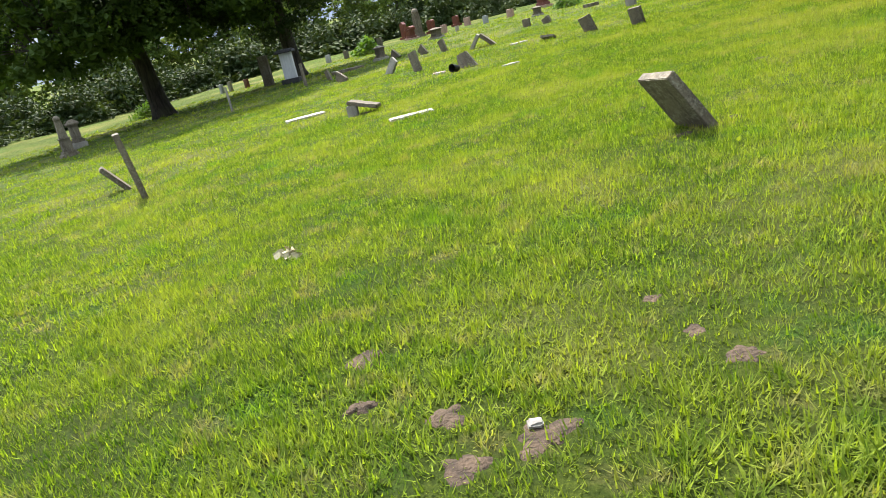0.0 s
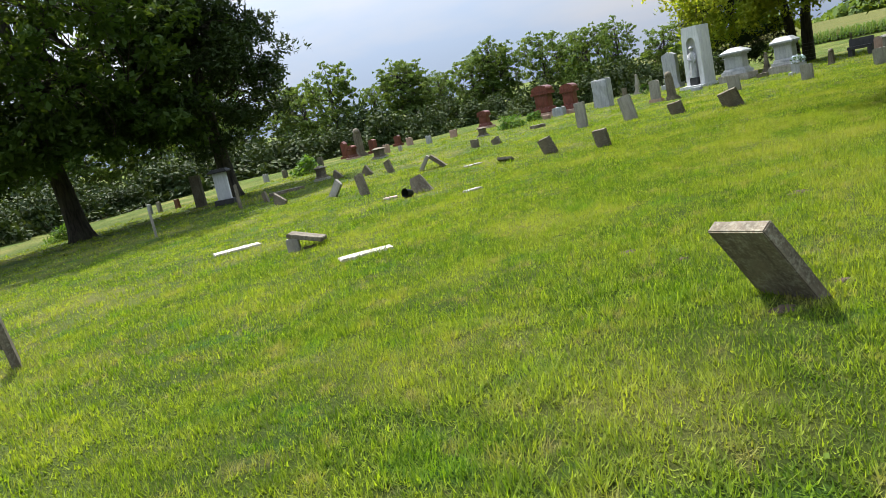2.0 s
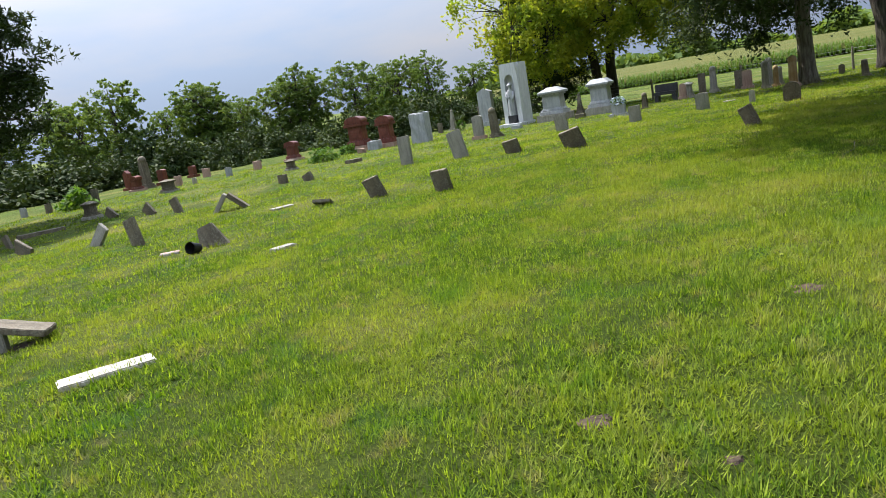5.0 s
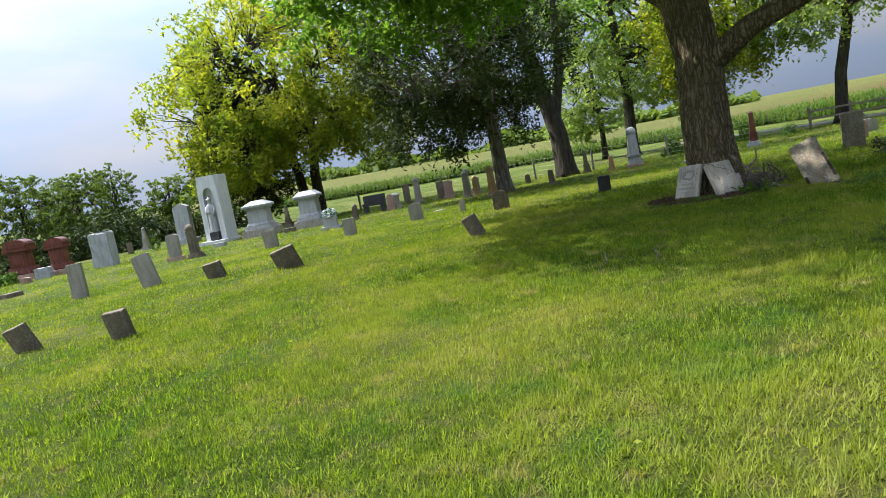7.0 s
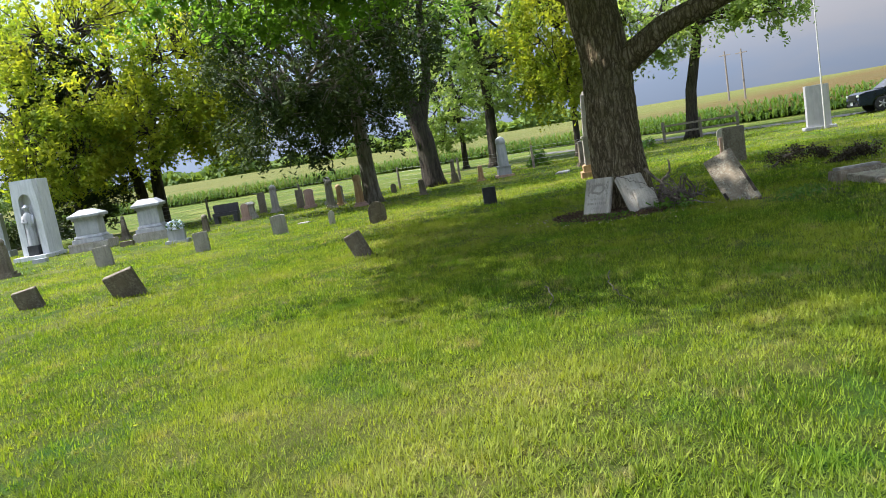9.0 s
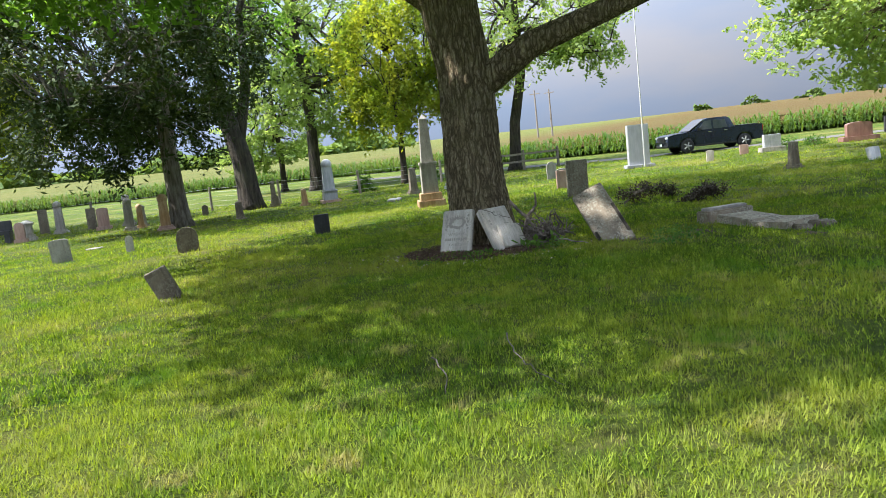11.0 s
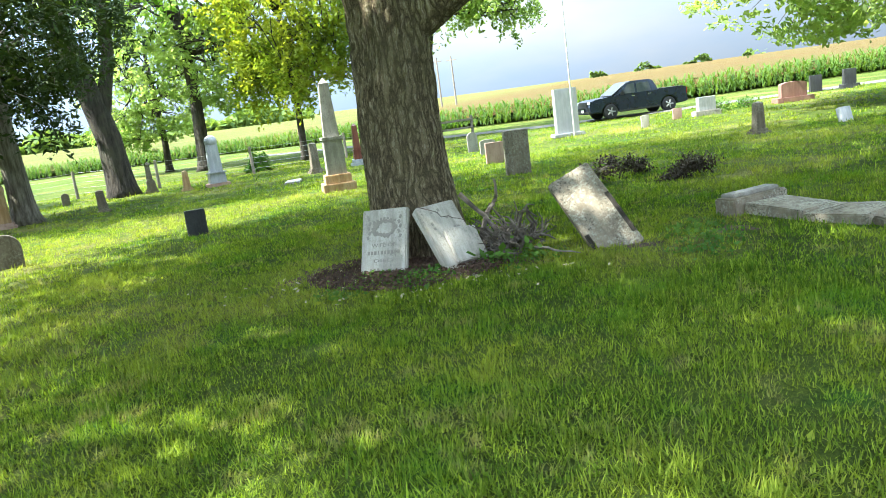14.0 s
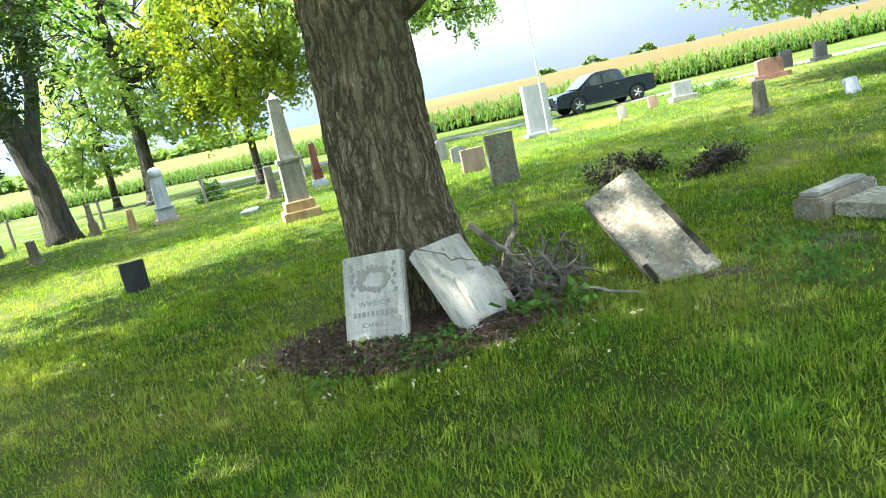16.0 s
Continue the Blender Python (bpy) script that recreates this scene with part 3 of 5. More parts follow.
tree("tree", (46.5, 31.5), "small tree with drooping yellow-green leaves", M_BARK2, M_LEAFY,
     [(0, 0, 0), (0.1, 0, 3.0), (0, 0.2, 8)], 0.22, [((0.3, 0.2, 8.4), (4.0, 4.0, 3.4)), ((-1.6, -1.0, 5.0), (1.7, 1.9, 1.4)), ((1.6, 2.2, 5.2), (2.0, 2.0, 1.6)), ((0.4, -2.6, 6.0), (1.6, 1.6, 1.6))], 400, 75, 0.25, limbs=8, seed=17, hang=1.0)
tree("tree", (49.1, 25.0), "tree with a short dark trunk and hanging branches", M_BARK2, M_LEAFB,
     [(0, 0, 0), (0.1, -0.2, 3.0), (0.4, -0.8, 6.0), (0.3, -0.8, 12)], 0.38, [((0, -1.5, 10.5), (6.2, 6.5, 4.6)), ((-0.5, -5.2, 7.0), (2.4, 2.2, 1.8)), ((-0.5, 2.2, 6.5), (3.0, 2.6, 2.0))], 400, 65, 0.26, limbs=10, seed=19, hang=0.55)
tree("tree", (34.5, 4.0), "maple with low bright green branches", M_BARK, M_LEAFB,
     [(0, 0, 0), (0, 0, 3), (0, 0, 9)], 0.4, [((0, 0.6, 6.7), (6.5, 7.2, 4.3))], 560, 95, 0.24, limbs=14, seed=21)
tree("tree", (-15.1, 37.8), "broad dark maple with low spreading crown", M_BARK2, M_LEAFM,
     [(0, 0, 0), (-0.2, 0, 2.5), (-0.6, 0.2, 5), (-0.6, 0, 11)], 0.48, [((0, 0, 9.5), (8.0, 8.0, 5.2)), ((-2, -3, 4.8), (5.0, 4.0, 1.8)), ((4, 0, 5.2), (3.2, 3.5, 1.6))], 760, 85, 0.34, limbs=9, seed=23, hang=0.3)
tree("tree", (-8.6, 41.5), "tall dense dark cedar", M_BARK2, M_LEAFD,
     [(0, 0, 0), (-0.2, 0, 4), (-0.4, 0, 12)], 0.42, [((-0.3, 0, 6.5), (4.2, 4.2, 3.8)), ((-0.3, 0, 10.5), (3.2, 3.2, 3.5)), ((-0.3, 0, 14), (1.6, 1.6, 2.6))], 460, 120, 0.32, limbs=9, seed=25, slim=0.3, hang=0.3)

wood_a = tree("tree", (3, 78), "woodland tree at the edge of the cemetery", M_BARK2, M_WOODS, [(0, 0, 0), (0.2, 0, 4), (0, 0.2, 10)], 0.3,
              [((0, 0, 8.0), (4.6, 4.6, 4.6)), ((1.0, -1.5, 3.6), (4.0, 3.5, 2.6))], 280, 46, 0.42, limbs=8, seed=31, group="woodland edge")
wood_b = tree("tree", (12, 80), "woodland tree at the edge of the cemetery", M_BARK2, M_WOODS, [(0, 0, 0), (-0.2, 0, 4), (0.3, 0.2, 12)], 0.3,
              [((0, 0, 9.5), (4.0, 4.0, 4.6)), ((-1.0, -1.0, 4.0), (4.2, 3.6, 3.0))], 280, 46, 0.42, limbs=8, seed=37, group="woodland edge")
rng = np.random.default_rng(5)
for i in range(35):
    az = -54 + 2.3 * i + rng.uniform(-1.0, 1.0)
    if az > 24:
        continue
    far = 72 + rng.uniform(-3, 12) - 0.16 * max(0, -az - 10)
    x, y = far * math.sin(radians(az)), 4 + far * math.cos(radians(az))
    s = rng.uniform(0.68, 0.95) * (0.6 if az > -2 else 0.92)
    t_ob = copy_thing(wood_a if i % 2 else wood_b, pose(x, y, ground(x, y) - 0.1, 0, 0, rng.uniform(0, 360)))
    t_ob.scale = (s, s, s * rng.uniform(0.88, 1.12))

wood_a.scale, wood_b.scale = (0.62, 0.62, 0.6), (0.58, 0.58, 0.56)

# ---- gravestones ----
FACE = -50.0  # most stones look this way


def at(x, y, rz=FACE, sink=0.0):
    return pose(x, y, ground(x, y) - sink, 0, 0, rz)


def headstone(x, y, w, h, d, mat, label, top="flat", rz=FACE, side=0.0, fore=0.0, rough=0.005, peak=0.08, group="", bev=0.01):
    """A plain upright slab, sunk in the lawn; side and fore: degrees that it leans to its right and to its front."""
    m = pose(x, y, ground(x, y), 0, 0, rz) @ pose(0, 0, 0, fore, side, 0) @ pose(0, 0, -0.12)
    return solid("gravestone", block(w, d, h + 0.12, bev, rough, 3, top=top, peak=peak), mat, m, label, "gravestone", group)


def based_stone(x, y, w, h, d, mat, label, top="segment", base_h=0.16, base_w=1.35, base_mat=None, rz=FACE, peak=0.08, taper=1.0, group=""):
    """A slab on a broader base."""
    root = thing("gravestone", at(x, y, rz, 0.03), label, "gravestone", group)
    part("base", block(w * base_w, max(d * 2.0, 0.22), base_h + 0.03, 0.02, 0.008, 3), base_mat or mat, root)
    part("slab", block(w, d, h - base_h, 0.012, 0.004, 3, taper, top, peak, base_h + 0.031), mat, root)
    return root


def obelisk(x, y, w, h, mat, label, base_mat=None, steps=2, die=0.28, taper=0.62, rz=FACE, cap="point", side=0.0):
    """A tapered shaft on a die and steps; w is the width of the lowest step."""
    root = thing("obelisk_monument", pose(x, y, ground(x, y) - 0.03, 0, 0, rz) @ pose(0, 0, 0, 0, side, 0), label, "monument")
    z, ww = 0.0, w
    for i in range(steps):
        hh = h * 0.075 + (0.03 if i == 0 else 0)
        part("base_step", block(ww, ww, hh, 0.018, 0.006, 3, z0=z), base_mat or mat, root)
        z += hh + 0.001
        ww *= 0.8
    if die:
        hh = h * die
        part("die", block(ww * 0.92, ww * 0.92, hh, 0.012, 0.004, 3, 0.94, z0=z), mat, root)
        z += hh + 0.001
        part("moulding", block(ww * 1.02, ww * 1.02, h * 0.03, 0.012, 0.003, 2, z0=z), mat, root)
        z += h * 0.03 + 0.001
        ww *= 0.8
    top_h = h * 0.05
    part("shaft", block(ww * 0.9, ww * 0.9, h - z - top_h, 0.01, 0.003, 4, taper, z0=z), mat, root)
    z = h - top_h + 0.001
    bm = bmesh.new()
    r = ww * 0.9 * taper
    if cap == "point":
        bmesh.ops.create_cone(bm, cap_ends=True, segments=4, radius1=r * 0.72, radius2=0.01, depth=top_h)
        bmesh.ops.rotate(bm, verts=bm.verts, cent=(0, 0, 0), matrix=Matrix.Rotation(radians(45), 3, "Z"))
    else:
        bmesh.ops.create_uvsphere(bm, u_segments=14, v_segments=9, radius=r * 0.62)
    bmesh.ops.translate(bm, verts=bm.verts, vec=(0, 0, z + (top_h / 2 if cap == "point" else r * 0.3)))
    part("cap", bm, mat, root, smooth=cap != "point")
    return root


def hip_cap(w, d, h, z0, ridge=0.35):
    """A sloping capstone with a short flat top."""
    bm = bmesh.new()
    bmesh.ops.create_cube(bm, size=1.0)
    for v in bm.verts:
        v.co = Vector((v.co.x * w, v.co.y * d, (v.co.z + 0.5) * h * 0.35))
    top = bmesh.ops.extrude_face_region(bm, geom=[f for f in bm.faces if f.normal.z > 0.9])
    for v in top["geom"]:
        if isinstance(v, bmesh.types.BMVert):
            v.co = Vector((v.co.x * ridge, v.co.y * ridge, h))
    bmesh.ops.recalc_face_normals(bm, faces=bm.faces)
    bmesh.ops.bevel(bm, geom=list(bm.edges), offset=0.02, segments=2, affect="EDGES")
    bmesh.ops.translate(bm, verts=bm.verts, vec=(0, 0, z0))
    return bm


def pedestal_monument(x, y, w, h, mat, label, rz=FACE, rock=M_PALE, ridge=0.35):
    """Rock-faced base and plinth, a die and a sloping cap."""
    root = thing("pedestal_monument", at(x, y, rz, 0.04), label, "monument")
    part("base", block(w * 1.08, w * 0.88, h * 0.22, 0.03, 0.03, 4, freq=4), rock, root, "rock-faced stone base")
    part("plinth", block(w * 0.9, w * 0.72, h * 0.1, 0.02, 0.01, 3, 0.98, z0=h * 0.221), mat, root)
    part("moulding", block(w * 0.8, w * 0.63, h * 0.08, 0.035, 0.006, 3, 0.9, z0=h * 0.322), mat, root)
    part("die", block(w * 0.66, w * 0.51, h * 0.36, 0.012, 0.003, 3, 0.97, z0=h * 0.403), mat, root)
    part("moulding", block(w * 0.74, w * 0.58, h * 0.05, 0.015, 0.002, 2, z0=h * 0.764), mat, root)
    part("cap", hip_cap(w * 0.88, w * 0.72, h * 0.186, h * 0.815, ridge), mat, root)
    return root


def scroll_monument(x, y, w, h, label, rz=FACE):
    """A red granite monument: grey base, plinth, die with sunken panel, barrel top with scrolled ends."""
    root = thing("granite_monument", at(x, y, rz, 0.04), label, "monument")
    part("base", block(w * 1.05, w * 0.66, h * 0.16, 0.025, 0.02, 4), M_PINK, root, "pale pink rock base")
    part("plinth", block(w * 0.86, w * 0.52, h * 0.16, 0.05, 0.004, 2, 0.9, z0=h * 0.161), M_RED, root)
    part("die", block(w * 0.6, w * 0.36, h * 0.38, 0.015, 0.002, 2, z0=h * 0.322), M_RED, root)
    part("panel", block(w * 0.46, 0.03, h * 0.24, 0.006, 0.001, 0, z0=0), M_RED, root, m=pose(0, -w * 0.18 - 0.012, h * 0.39))
    part("cornice", block(w * 0.86, w * 0.5, h * 0.09, 0.03, 0.003, 2, z0=h * 0.703), M_RED, root)
    part("top", block(w * 0.74, w * 0.42, h * 0.2, 0.02, 0.006, 0, top="segment", peak=h * 0.11, z0=h * 0.794), M_RED, root)
    for s in (-1, 1):
        bm = bmesh.new()
        bmesh.ops.create_cone(bm, cap_ends=True, segments=16, radius1=h * 0.065, radius2=h * 0.065, depth=w * 0.44)
        bmesh.ops.rotate(bm, verts=bm.verts, cent=(0, 0, 0), matrix=Matrix.Rotation(radians(90), 3, "X"))
        part("scroll", bm, M_RED, root, smooth=False, m=pose(s * w * 0.3, 0, h * 0.855))
    return root


def ledger(x, y, w, l, h, mat, label, rz, tilt=0.0, roll=0.0, name="fallen_gravestone", rough=0.006):
    """A slab that lies flat on the lawn, its length along its own y."""
    return solid(name, block(w, l, h, 0.012, rough, 3), mat, pose(x, y, ground(x, y) - 0.01, 0, 0, rz) @ pose(0, 0, 0, tilt, roll, 0), label, "gravestone")


G1 = "weathered grey headstone standing in the lawn"
# the near leaning stone and the field of small slabs
headstone(2.233, 7.309, 0.49, 0.714, 0.105, M_OLD, "dark weathered headstone leaning far forward out of bare soil", rz=-69.5, side=-3.8, fore=33.9, bev=0.008)
headstone(-1.21, 24.08, 0.36, 0.64, 0.1, M_OLD, "dark slab headstone leaning to one side", side=-14)
headstone(4.17, 22.89, 0.42, 0.48, 0.12, M_OLD, "short dark headstone leaning to one side", side=-15, fore=13)
headstone(5.16, 21.1, 0.38, 0.48, 0.13, M_OLD, "short dark headstone with pale worn top", side=-4, fore=12)
headstone(3.46, 34.2, 0.4, 0.34, 0.12, M_OLD, "small dark headstone low in the grass", side=-1)
headstone(4.22, 32.9, 0.42, 0.28, 0.12, M_OLD, "small dark headstone tipped to one side", side=-22)
headstone(7.28, 30.65, 0.46, 0.98, 0.11, M_PALE, "tall pale grey headstone with square top", side=-1)
headstone(8.55, 28.7, 0.52, 0.92, 0.11, M_PALE, "tall streaked grey headstone leaning to one side", side=-13, top="segment", peak=0.04)
headstone(9.39, 26.5, 0.48, 0.42, 0.13, M_OLD, "low dark headstone leaning slightly", side=-9, fore=14)
headstone(10.2, 24.21, 0.58, 0.54, 0.13, M_OLD, "broad dark headstone leaning with pale top edge", side=-14, fore=17)
headstone(14.03, 31.83, 0.5, 0.6, 0.12, M_PALE, "square pale limestone headstone", side=-5)
headstone(15.44, 29.02, 0.42, 0.56, 0.12, M_PALE, "square weathered limestone headstone", side=-2)
headstone(17.82, 28.32, 0.46, 0.6, 0.12, M_PALE, "stout weathered headstone with a rounded shoulder", side=-4, top="segment", peak=0.05)
headstone(19.19, 27.42, 0.2, 0.42, 0.07, M_MARBLE, "tiny white marble marker with rounded top", top="round")
headstone(12.85, 20.45, 0.33, 0.5, 0.11, M_OLD, "small dark headstone leaning over bare soil", rz=-62, side=-21, fore=9)
headstone(18.21, 24.64, 0.5, 0.6, 0.11, M_OLD, "dark headstone with rounded top", top="round")
headstone(19.98, 21.96, 0.37, 0.48, 0.11, M_DARK, "small square dark stone marker")
headstone(24.35, 16.38, 0.58, 1.0, 0.12, M_LICHEN, "tall brown lichen-spotted square headstone", rz=-62)
headstone(28.18, 17.5, 0.62, 0.6, 0.1, M_PINK, "broad low pinkish headstone", rz=-62)
headstone(34.98, 19.51, 0.4, 0.74, 0.1, M_PALE, "weathered headstone with rounded top", top="round", rz=-62)
headstone(33.0, 18.6, 0.55, 0.5, 0.1, M_PALE, "low pale headstone with curved top", top="segment", rz=-62)
headstone(-0.32, 31.05, 0.34, 0.5, 0.1, M_OLD, "narrow dark headstone leaning to one side", side=-20)
headstone(-1.22, 33.0, 0.42, 0.4, 0.1, M_OLD, "dark headstone tipped far over", side=-42)
headstone(-2.56, 35.3, 0.36, 0.5, 0.1, M_OLD, "dark slab fallen almost flat", side=-55)
headstone(-2.33, 26.13, 0.3, 0.62, 0.1, M_PALE, "pale slab leaning far over in the grass", side=40, fore=-8)
headstone(-4.19, 28.26, 0.4, 0.6, 0.09, M_OLD, "thin dark slab sunk flat in the grass", side=-66)
headstone(-5.49, 11.83, 0.46, 1.12, 0.1, M_OLD, "tall thin grey-brown slab headstone", rz=-64, side=0, fore=6)
headstone(-6.5, 13.5, 0.4, 0.62, 0.09, M_OLD, "dark slab leaning hard forward", rz=-64, fore=36)
headstone(-8.56, 27.79, 0.4, 0.92, 0.08, M_PALE, "thin pale upright slab", rz=-73, side=-4)
headstone(-6.41, 31.82, 0.3, 0.95, 0.1, M_OLD, "narrow grey slab leaning beside the tomb", rz=-70, side=-6)
headstone(-5.3, 31.6, 0.26, 0.42, 0.1, M_OLD, "short dark slab leaning beside a taller one", side=-22)

# fallen and propped slabs
ledger(-3.9, 18.25, 0.42, 0.98, 0.06, M_MARBLE, "pale stone slab lying flat in the grass", -68)
ledger(-0.98, 13.55, 0.3, 0.84, 0.055, M_MARBLE, "narrow pale slab lying flat in the grass", -78)
ledger(1.32, 18.45, 0.22, 0.42, 0.06, M_PALE, "broken pale fragment lying in bare soil", -60)
ledger(2.2, 25.1, 0.3, 0.62, 0.06, M_PALE, "pale slab sunk in the grass", -64)
ledger(7.18, 38.5, 0.4, 0.72, 0.16, M_OLD, "dark flat slab lying in the lawn", -60)
ledger(-4.9, 34.6, 0.4, 1.5, 0.14, M_OLD, "long dark ledger stone lying in shade", -75)
ledger(30.6, 24.9, 0.5, 1.3, 0.08, M_PALE, "flat pale ledger stone in the lawn", -70)
ledger(20.4, 30.0, 0.4, 0.5, 0.05, M_PALE, "flat pale stone sunk in the lawn", -60)
ledger(3.04, 23.8, 0.45, 0.55, 0.08, M_OLD, "dark broken slab tipped up over bare soil", -30, -22, 5)

propped = thing("propped_stone", pose(-2.15, 15.95, ground(-2.15, 15.95), 0, 0, -6), "dark fallen slab propped on a short pale stub", "gravestone")
part("stub", block(0.22, 0.14, 0.27, 0.012, 0.008, 3), M_PALE, propped, "pale stone stub", m=pose(-0.2, -0.12, -0.03))
part("slab", block(0.66, 0.5, 0.08, 0.012, 0.008, 3), M_OLD, propped, m=pose(0.02, 0.06, 0.165, -3, 17, 0))

tent = thing("propped_slabs", pose(1.05, 28.0, ground(1.05, 28.0), 0, 0, -8), "two headstones fallen together like a tent", "gravestone")
part("slab", block(0.12, 0.42, 0.64, 0.012, 0.006, 3), M_PALE, tent, "pale slab", m=pose(-0.4, 0, -0.05, 0, 36, 0))
part("slab", block(0.13, 0.44, 0.72, 0.012, 0.006, 3), M_OLD, tent, "dark slab", m=pose(0.56, 0.03, -0.05, 0, -47, 0))

# wedge stone with a black pot in front
solid("gravestone", block(0.58, 0.24, 0.54, 0.02, 0.008, 4, 0.52), M_OLD, pose(0.35, 20.84, ground(0.35, 20.84) - 0.1, 0, 0, -15) @ pose(0, 0, 0, -8, -17, 0), "stout grey wedge-shaped stone leaning to one side", "gravestone")
pot = thing("flower_pot", pose(-0.06, 20.45, ground(-0.06, 20.45) + 0.11, 78, 0, -40), "empty black plastic pot lying against a stone", "pot")
bm = bmesh.new()
tube(bm, [(0, 0, -0.14), (0, 0, 0.1)], [0.085, 0.115], 18, False)
tube(bm, [(0, 0, 0.1), (0, 0, -0.12)], [0.105, 0.078], 18, False)
part("wall", bm, M_BLACK, pot)
bm = bmesh.new()
bmesh.ops.create_cone(bm, cap_ends=True, segments=18, radius1=0.084, radius2=0.084, depth=0.012)
part("bottom", bm, M_BLACK, pot, m=pose(0, 0, -0.13))
mat_ob = thing("striped_cloth", pose(-0.5, 21.1, ground(-0.5, 21.1), 0, 0, -10), "faded red and white striped cloth on the grass", "cloth")
for i in range(5):
    part("stripe", block(0.36, 0.034, 0.05 + 0.012 * (i % 2), 0.008, 0.006, 2), M_BRICK if i % 2 else M_MARBLE, mat_ob, m=pose(0, -0.075 + 0.036 * i, 0, 8, 0, 0))

# red and grey stones by the woods
based_stone(-3.3, 57.5, 0.5, 1.25, 0.3, M_RED, "red granite stone with a peaked top", "peak", peak=0.2)
scroll_monument(-2.64, 53.48, 0.95, 0.95, "low ornate red granite monument")
obelisk(-2.1, 54.65, 0.75, 1.7, M_OLD, "tall grey pillar monument with a heavy cap", steps=2, die=0.0, taper=0.95, cap="ball")
based_stone(-1.17, 55.07, 0.55, 0.95, 0.32, M_RED, "red granite headstone on a base")
pedestal_monument(-0.76, 44.97, 0.8, 0.68, M_OLD, "small dark pedestal stone")
headstone(-0.28, 49.82, 0.46, 0.54, 0.2, M_PINK, "small pinkish block headstone")
based_stone(0.67, 57.86, 0.55, 0.75, 0.25, M_RED, "small red granite headstone")
headstone(1.39, 53.75, 0.52, 0.53, 0.2, M_PINK, "small pink granite block headstone")
headstone(0.54, 47.82, 0.28, 0.35, 0.12, M_MARBLE, "small white marble marker")
headstone(2.44, 49.1, 0.42, 0.5, 0.15, M_GREY, "small pale grey headstone")
headstone(4.11, 49.83, 0.5, 0.5, 0.2, M_PINK, "small pinkish headstone near the bushes")
scroll_monument(6.66, 52.77, 1.1, 1.25, "red granite monument on a stepped base")
pedestal_monument(5.0, 42.6, 0.55, 0.55, M_OLD, "small dark stepped marker")
scroll_monument(10.1, 49.2, 1.6, 2.05, "large red granite monument with scrolled top")
scroll_monument(11.2, 46.9, 1.25, 1.82, "red granite monument with barrel top")
headstone(10.35, 46.7, 0.75, 0.5, 0.4, M_GREY, "rock-faced grey granite block", rough=0.04)
headstone(9.3, 45.6, 0.4, 0.25, 0.3, M_PINK, "low pink rock-faced block", rough=0.03)
headstone(12.5, 44.6, 1.05, 1.6, 0.55, M_GREY, "large rough-hewn grey granite boulder headstone", rough=0.06, bev=0.05)
headstone(16.6, 53.0, 0.33, 0.66, 0.15, M_OLD, "small dark upright marker")
obelisk(18.15, 54.6, 0.55, 1.35, M_PALE, "slender pale monument with a small urn", steps=2, die=0.3, cap="ball")
based_stone(12.71, 37.05, 0.5, 1.05, 0.14, M_PALE, "pale headstone with curved top on a brown base", base_mat=M_PINK)
based_stone(19.26, 51.0, 0.95, 2.4, 0.4, M_GREY, "tall grey granite stone with peaked top", "peak", 0.3, 1.4, peak=0.22, taper=0.97)
obelisk(13.14, 36.16, 0.55, 1.15, M_OLD, "small grey monument with draped top", steps=2, die=0.0, taper=0.85, cap="ball", side=-3)
pedestal_monument(18.94, 41.34, 1.5, 1.78, M_GREY, "grey pedestal monument with hipped cap")
obelisk(22.07, 44.1, 0.52, 1.1, M_OLD, "small dark obelisk with urn", steps=2, die=0.2, cap="ball")
pedestal_monument(20.6, 39.4, 1.35, 1.8, M_GREY, "grey pedestal monument with stepped cap", ridge=0.55)
obelisk(21.27, 36.71, 0.36, 0.62, M_OLD, "tiny dark obelisk marker", steps=1, die=0.0, taper=0.8, cap="ball")
headstone(16.1, 40.2, 0.5, 0.16, 0.3, M_GREY, "low grey foot marker beside the monument")
headstone(19.0, 38.9, 0.5, 0.2, 0.3, M_OLD, "low dark marker beside the pedestal")

# stone with artificial flowers
based_stone(18.22, 34.28, 0.6, 0.5, 0.22, M_GREY, "grey headstone on a concrete base", "flat", 0.12, 1.4)
bouquet = thing("flower_saddle", at(18.22, 34.28) @ pose(0, 0, 0.44), "artificial pale blue and white flowers on a stone", "flowers")
rngf = np.random.default_rng(77)
pts = rngf.normal(0, 1, (260, 3))
pts /= np.linalg.norm(pts, axis=1)[:, None]
for nm, sel, mt, sz in (("petals", slice(0, 190), M_PETALB, 0.11), ("leaves", slice(190, 260), M_WEED, 0.12)):
    ob = new(nm, leaf_mesh(nm, pts[sel] * np.array([0.3, 0.2, 0.19]) + np.array([0, 0, 0.2]), sz, mt, rngf, slim=0.8))
    ob.parent = bouquet
wreath = solid("wreath", bmesh.new(), M_WEED, pose(16.96, 50.1, ground(16.96, 50.1), 0, 0, 0), "green grave wreath on a wire stand", "wreath")
wa = rngf.uniform(0, 2 * np.pi, 300)
wr = 0.26 + rngf.normal(0, 0.05, 300)
wreath.data = leaf_mesh("wreath", np.stack([wr * np.cos(wa) * 0.7, wr * np.cos(wa) * -0.7 + rngf.normal(0, 0.03, 300), 0.36 + wr * np.sin(wa)], 1), 0.1, M_WEED, rngf)

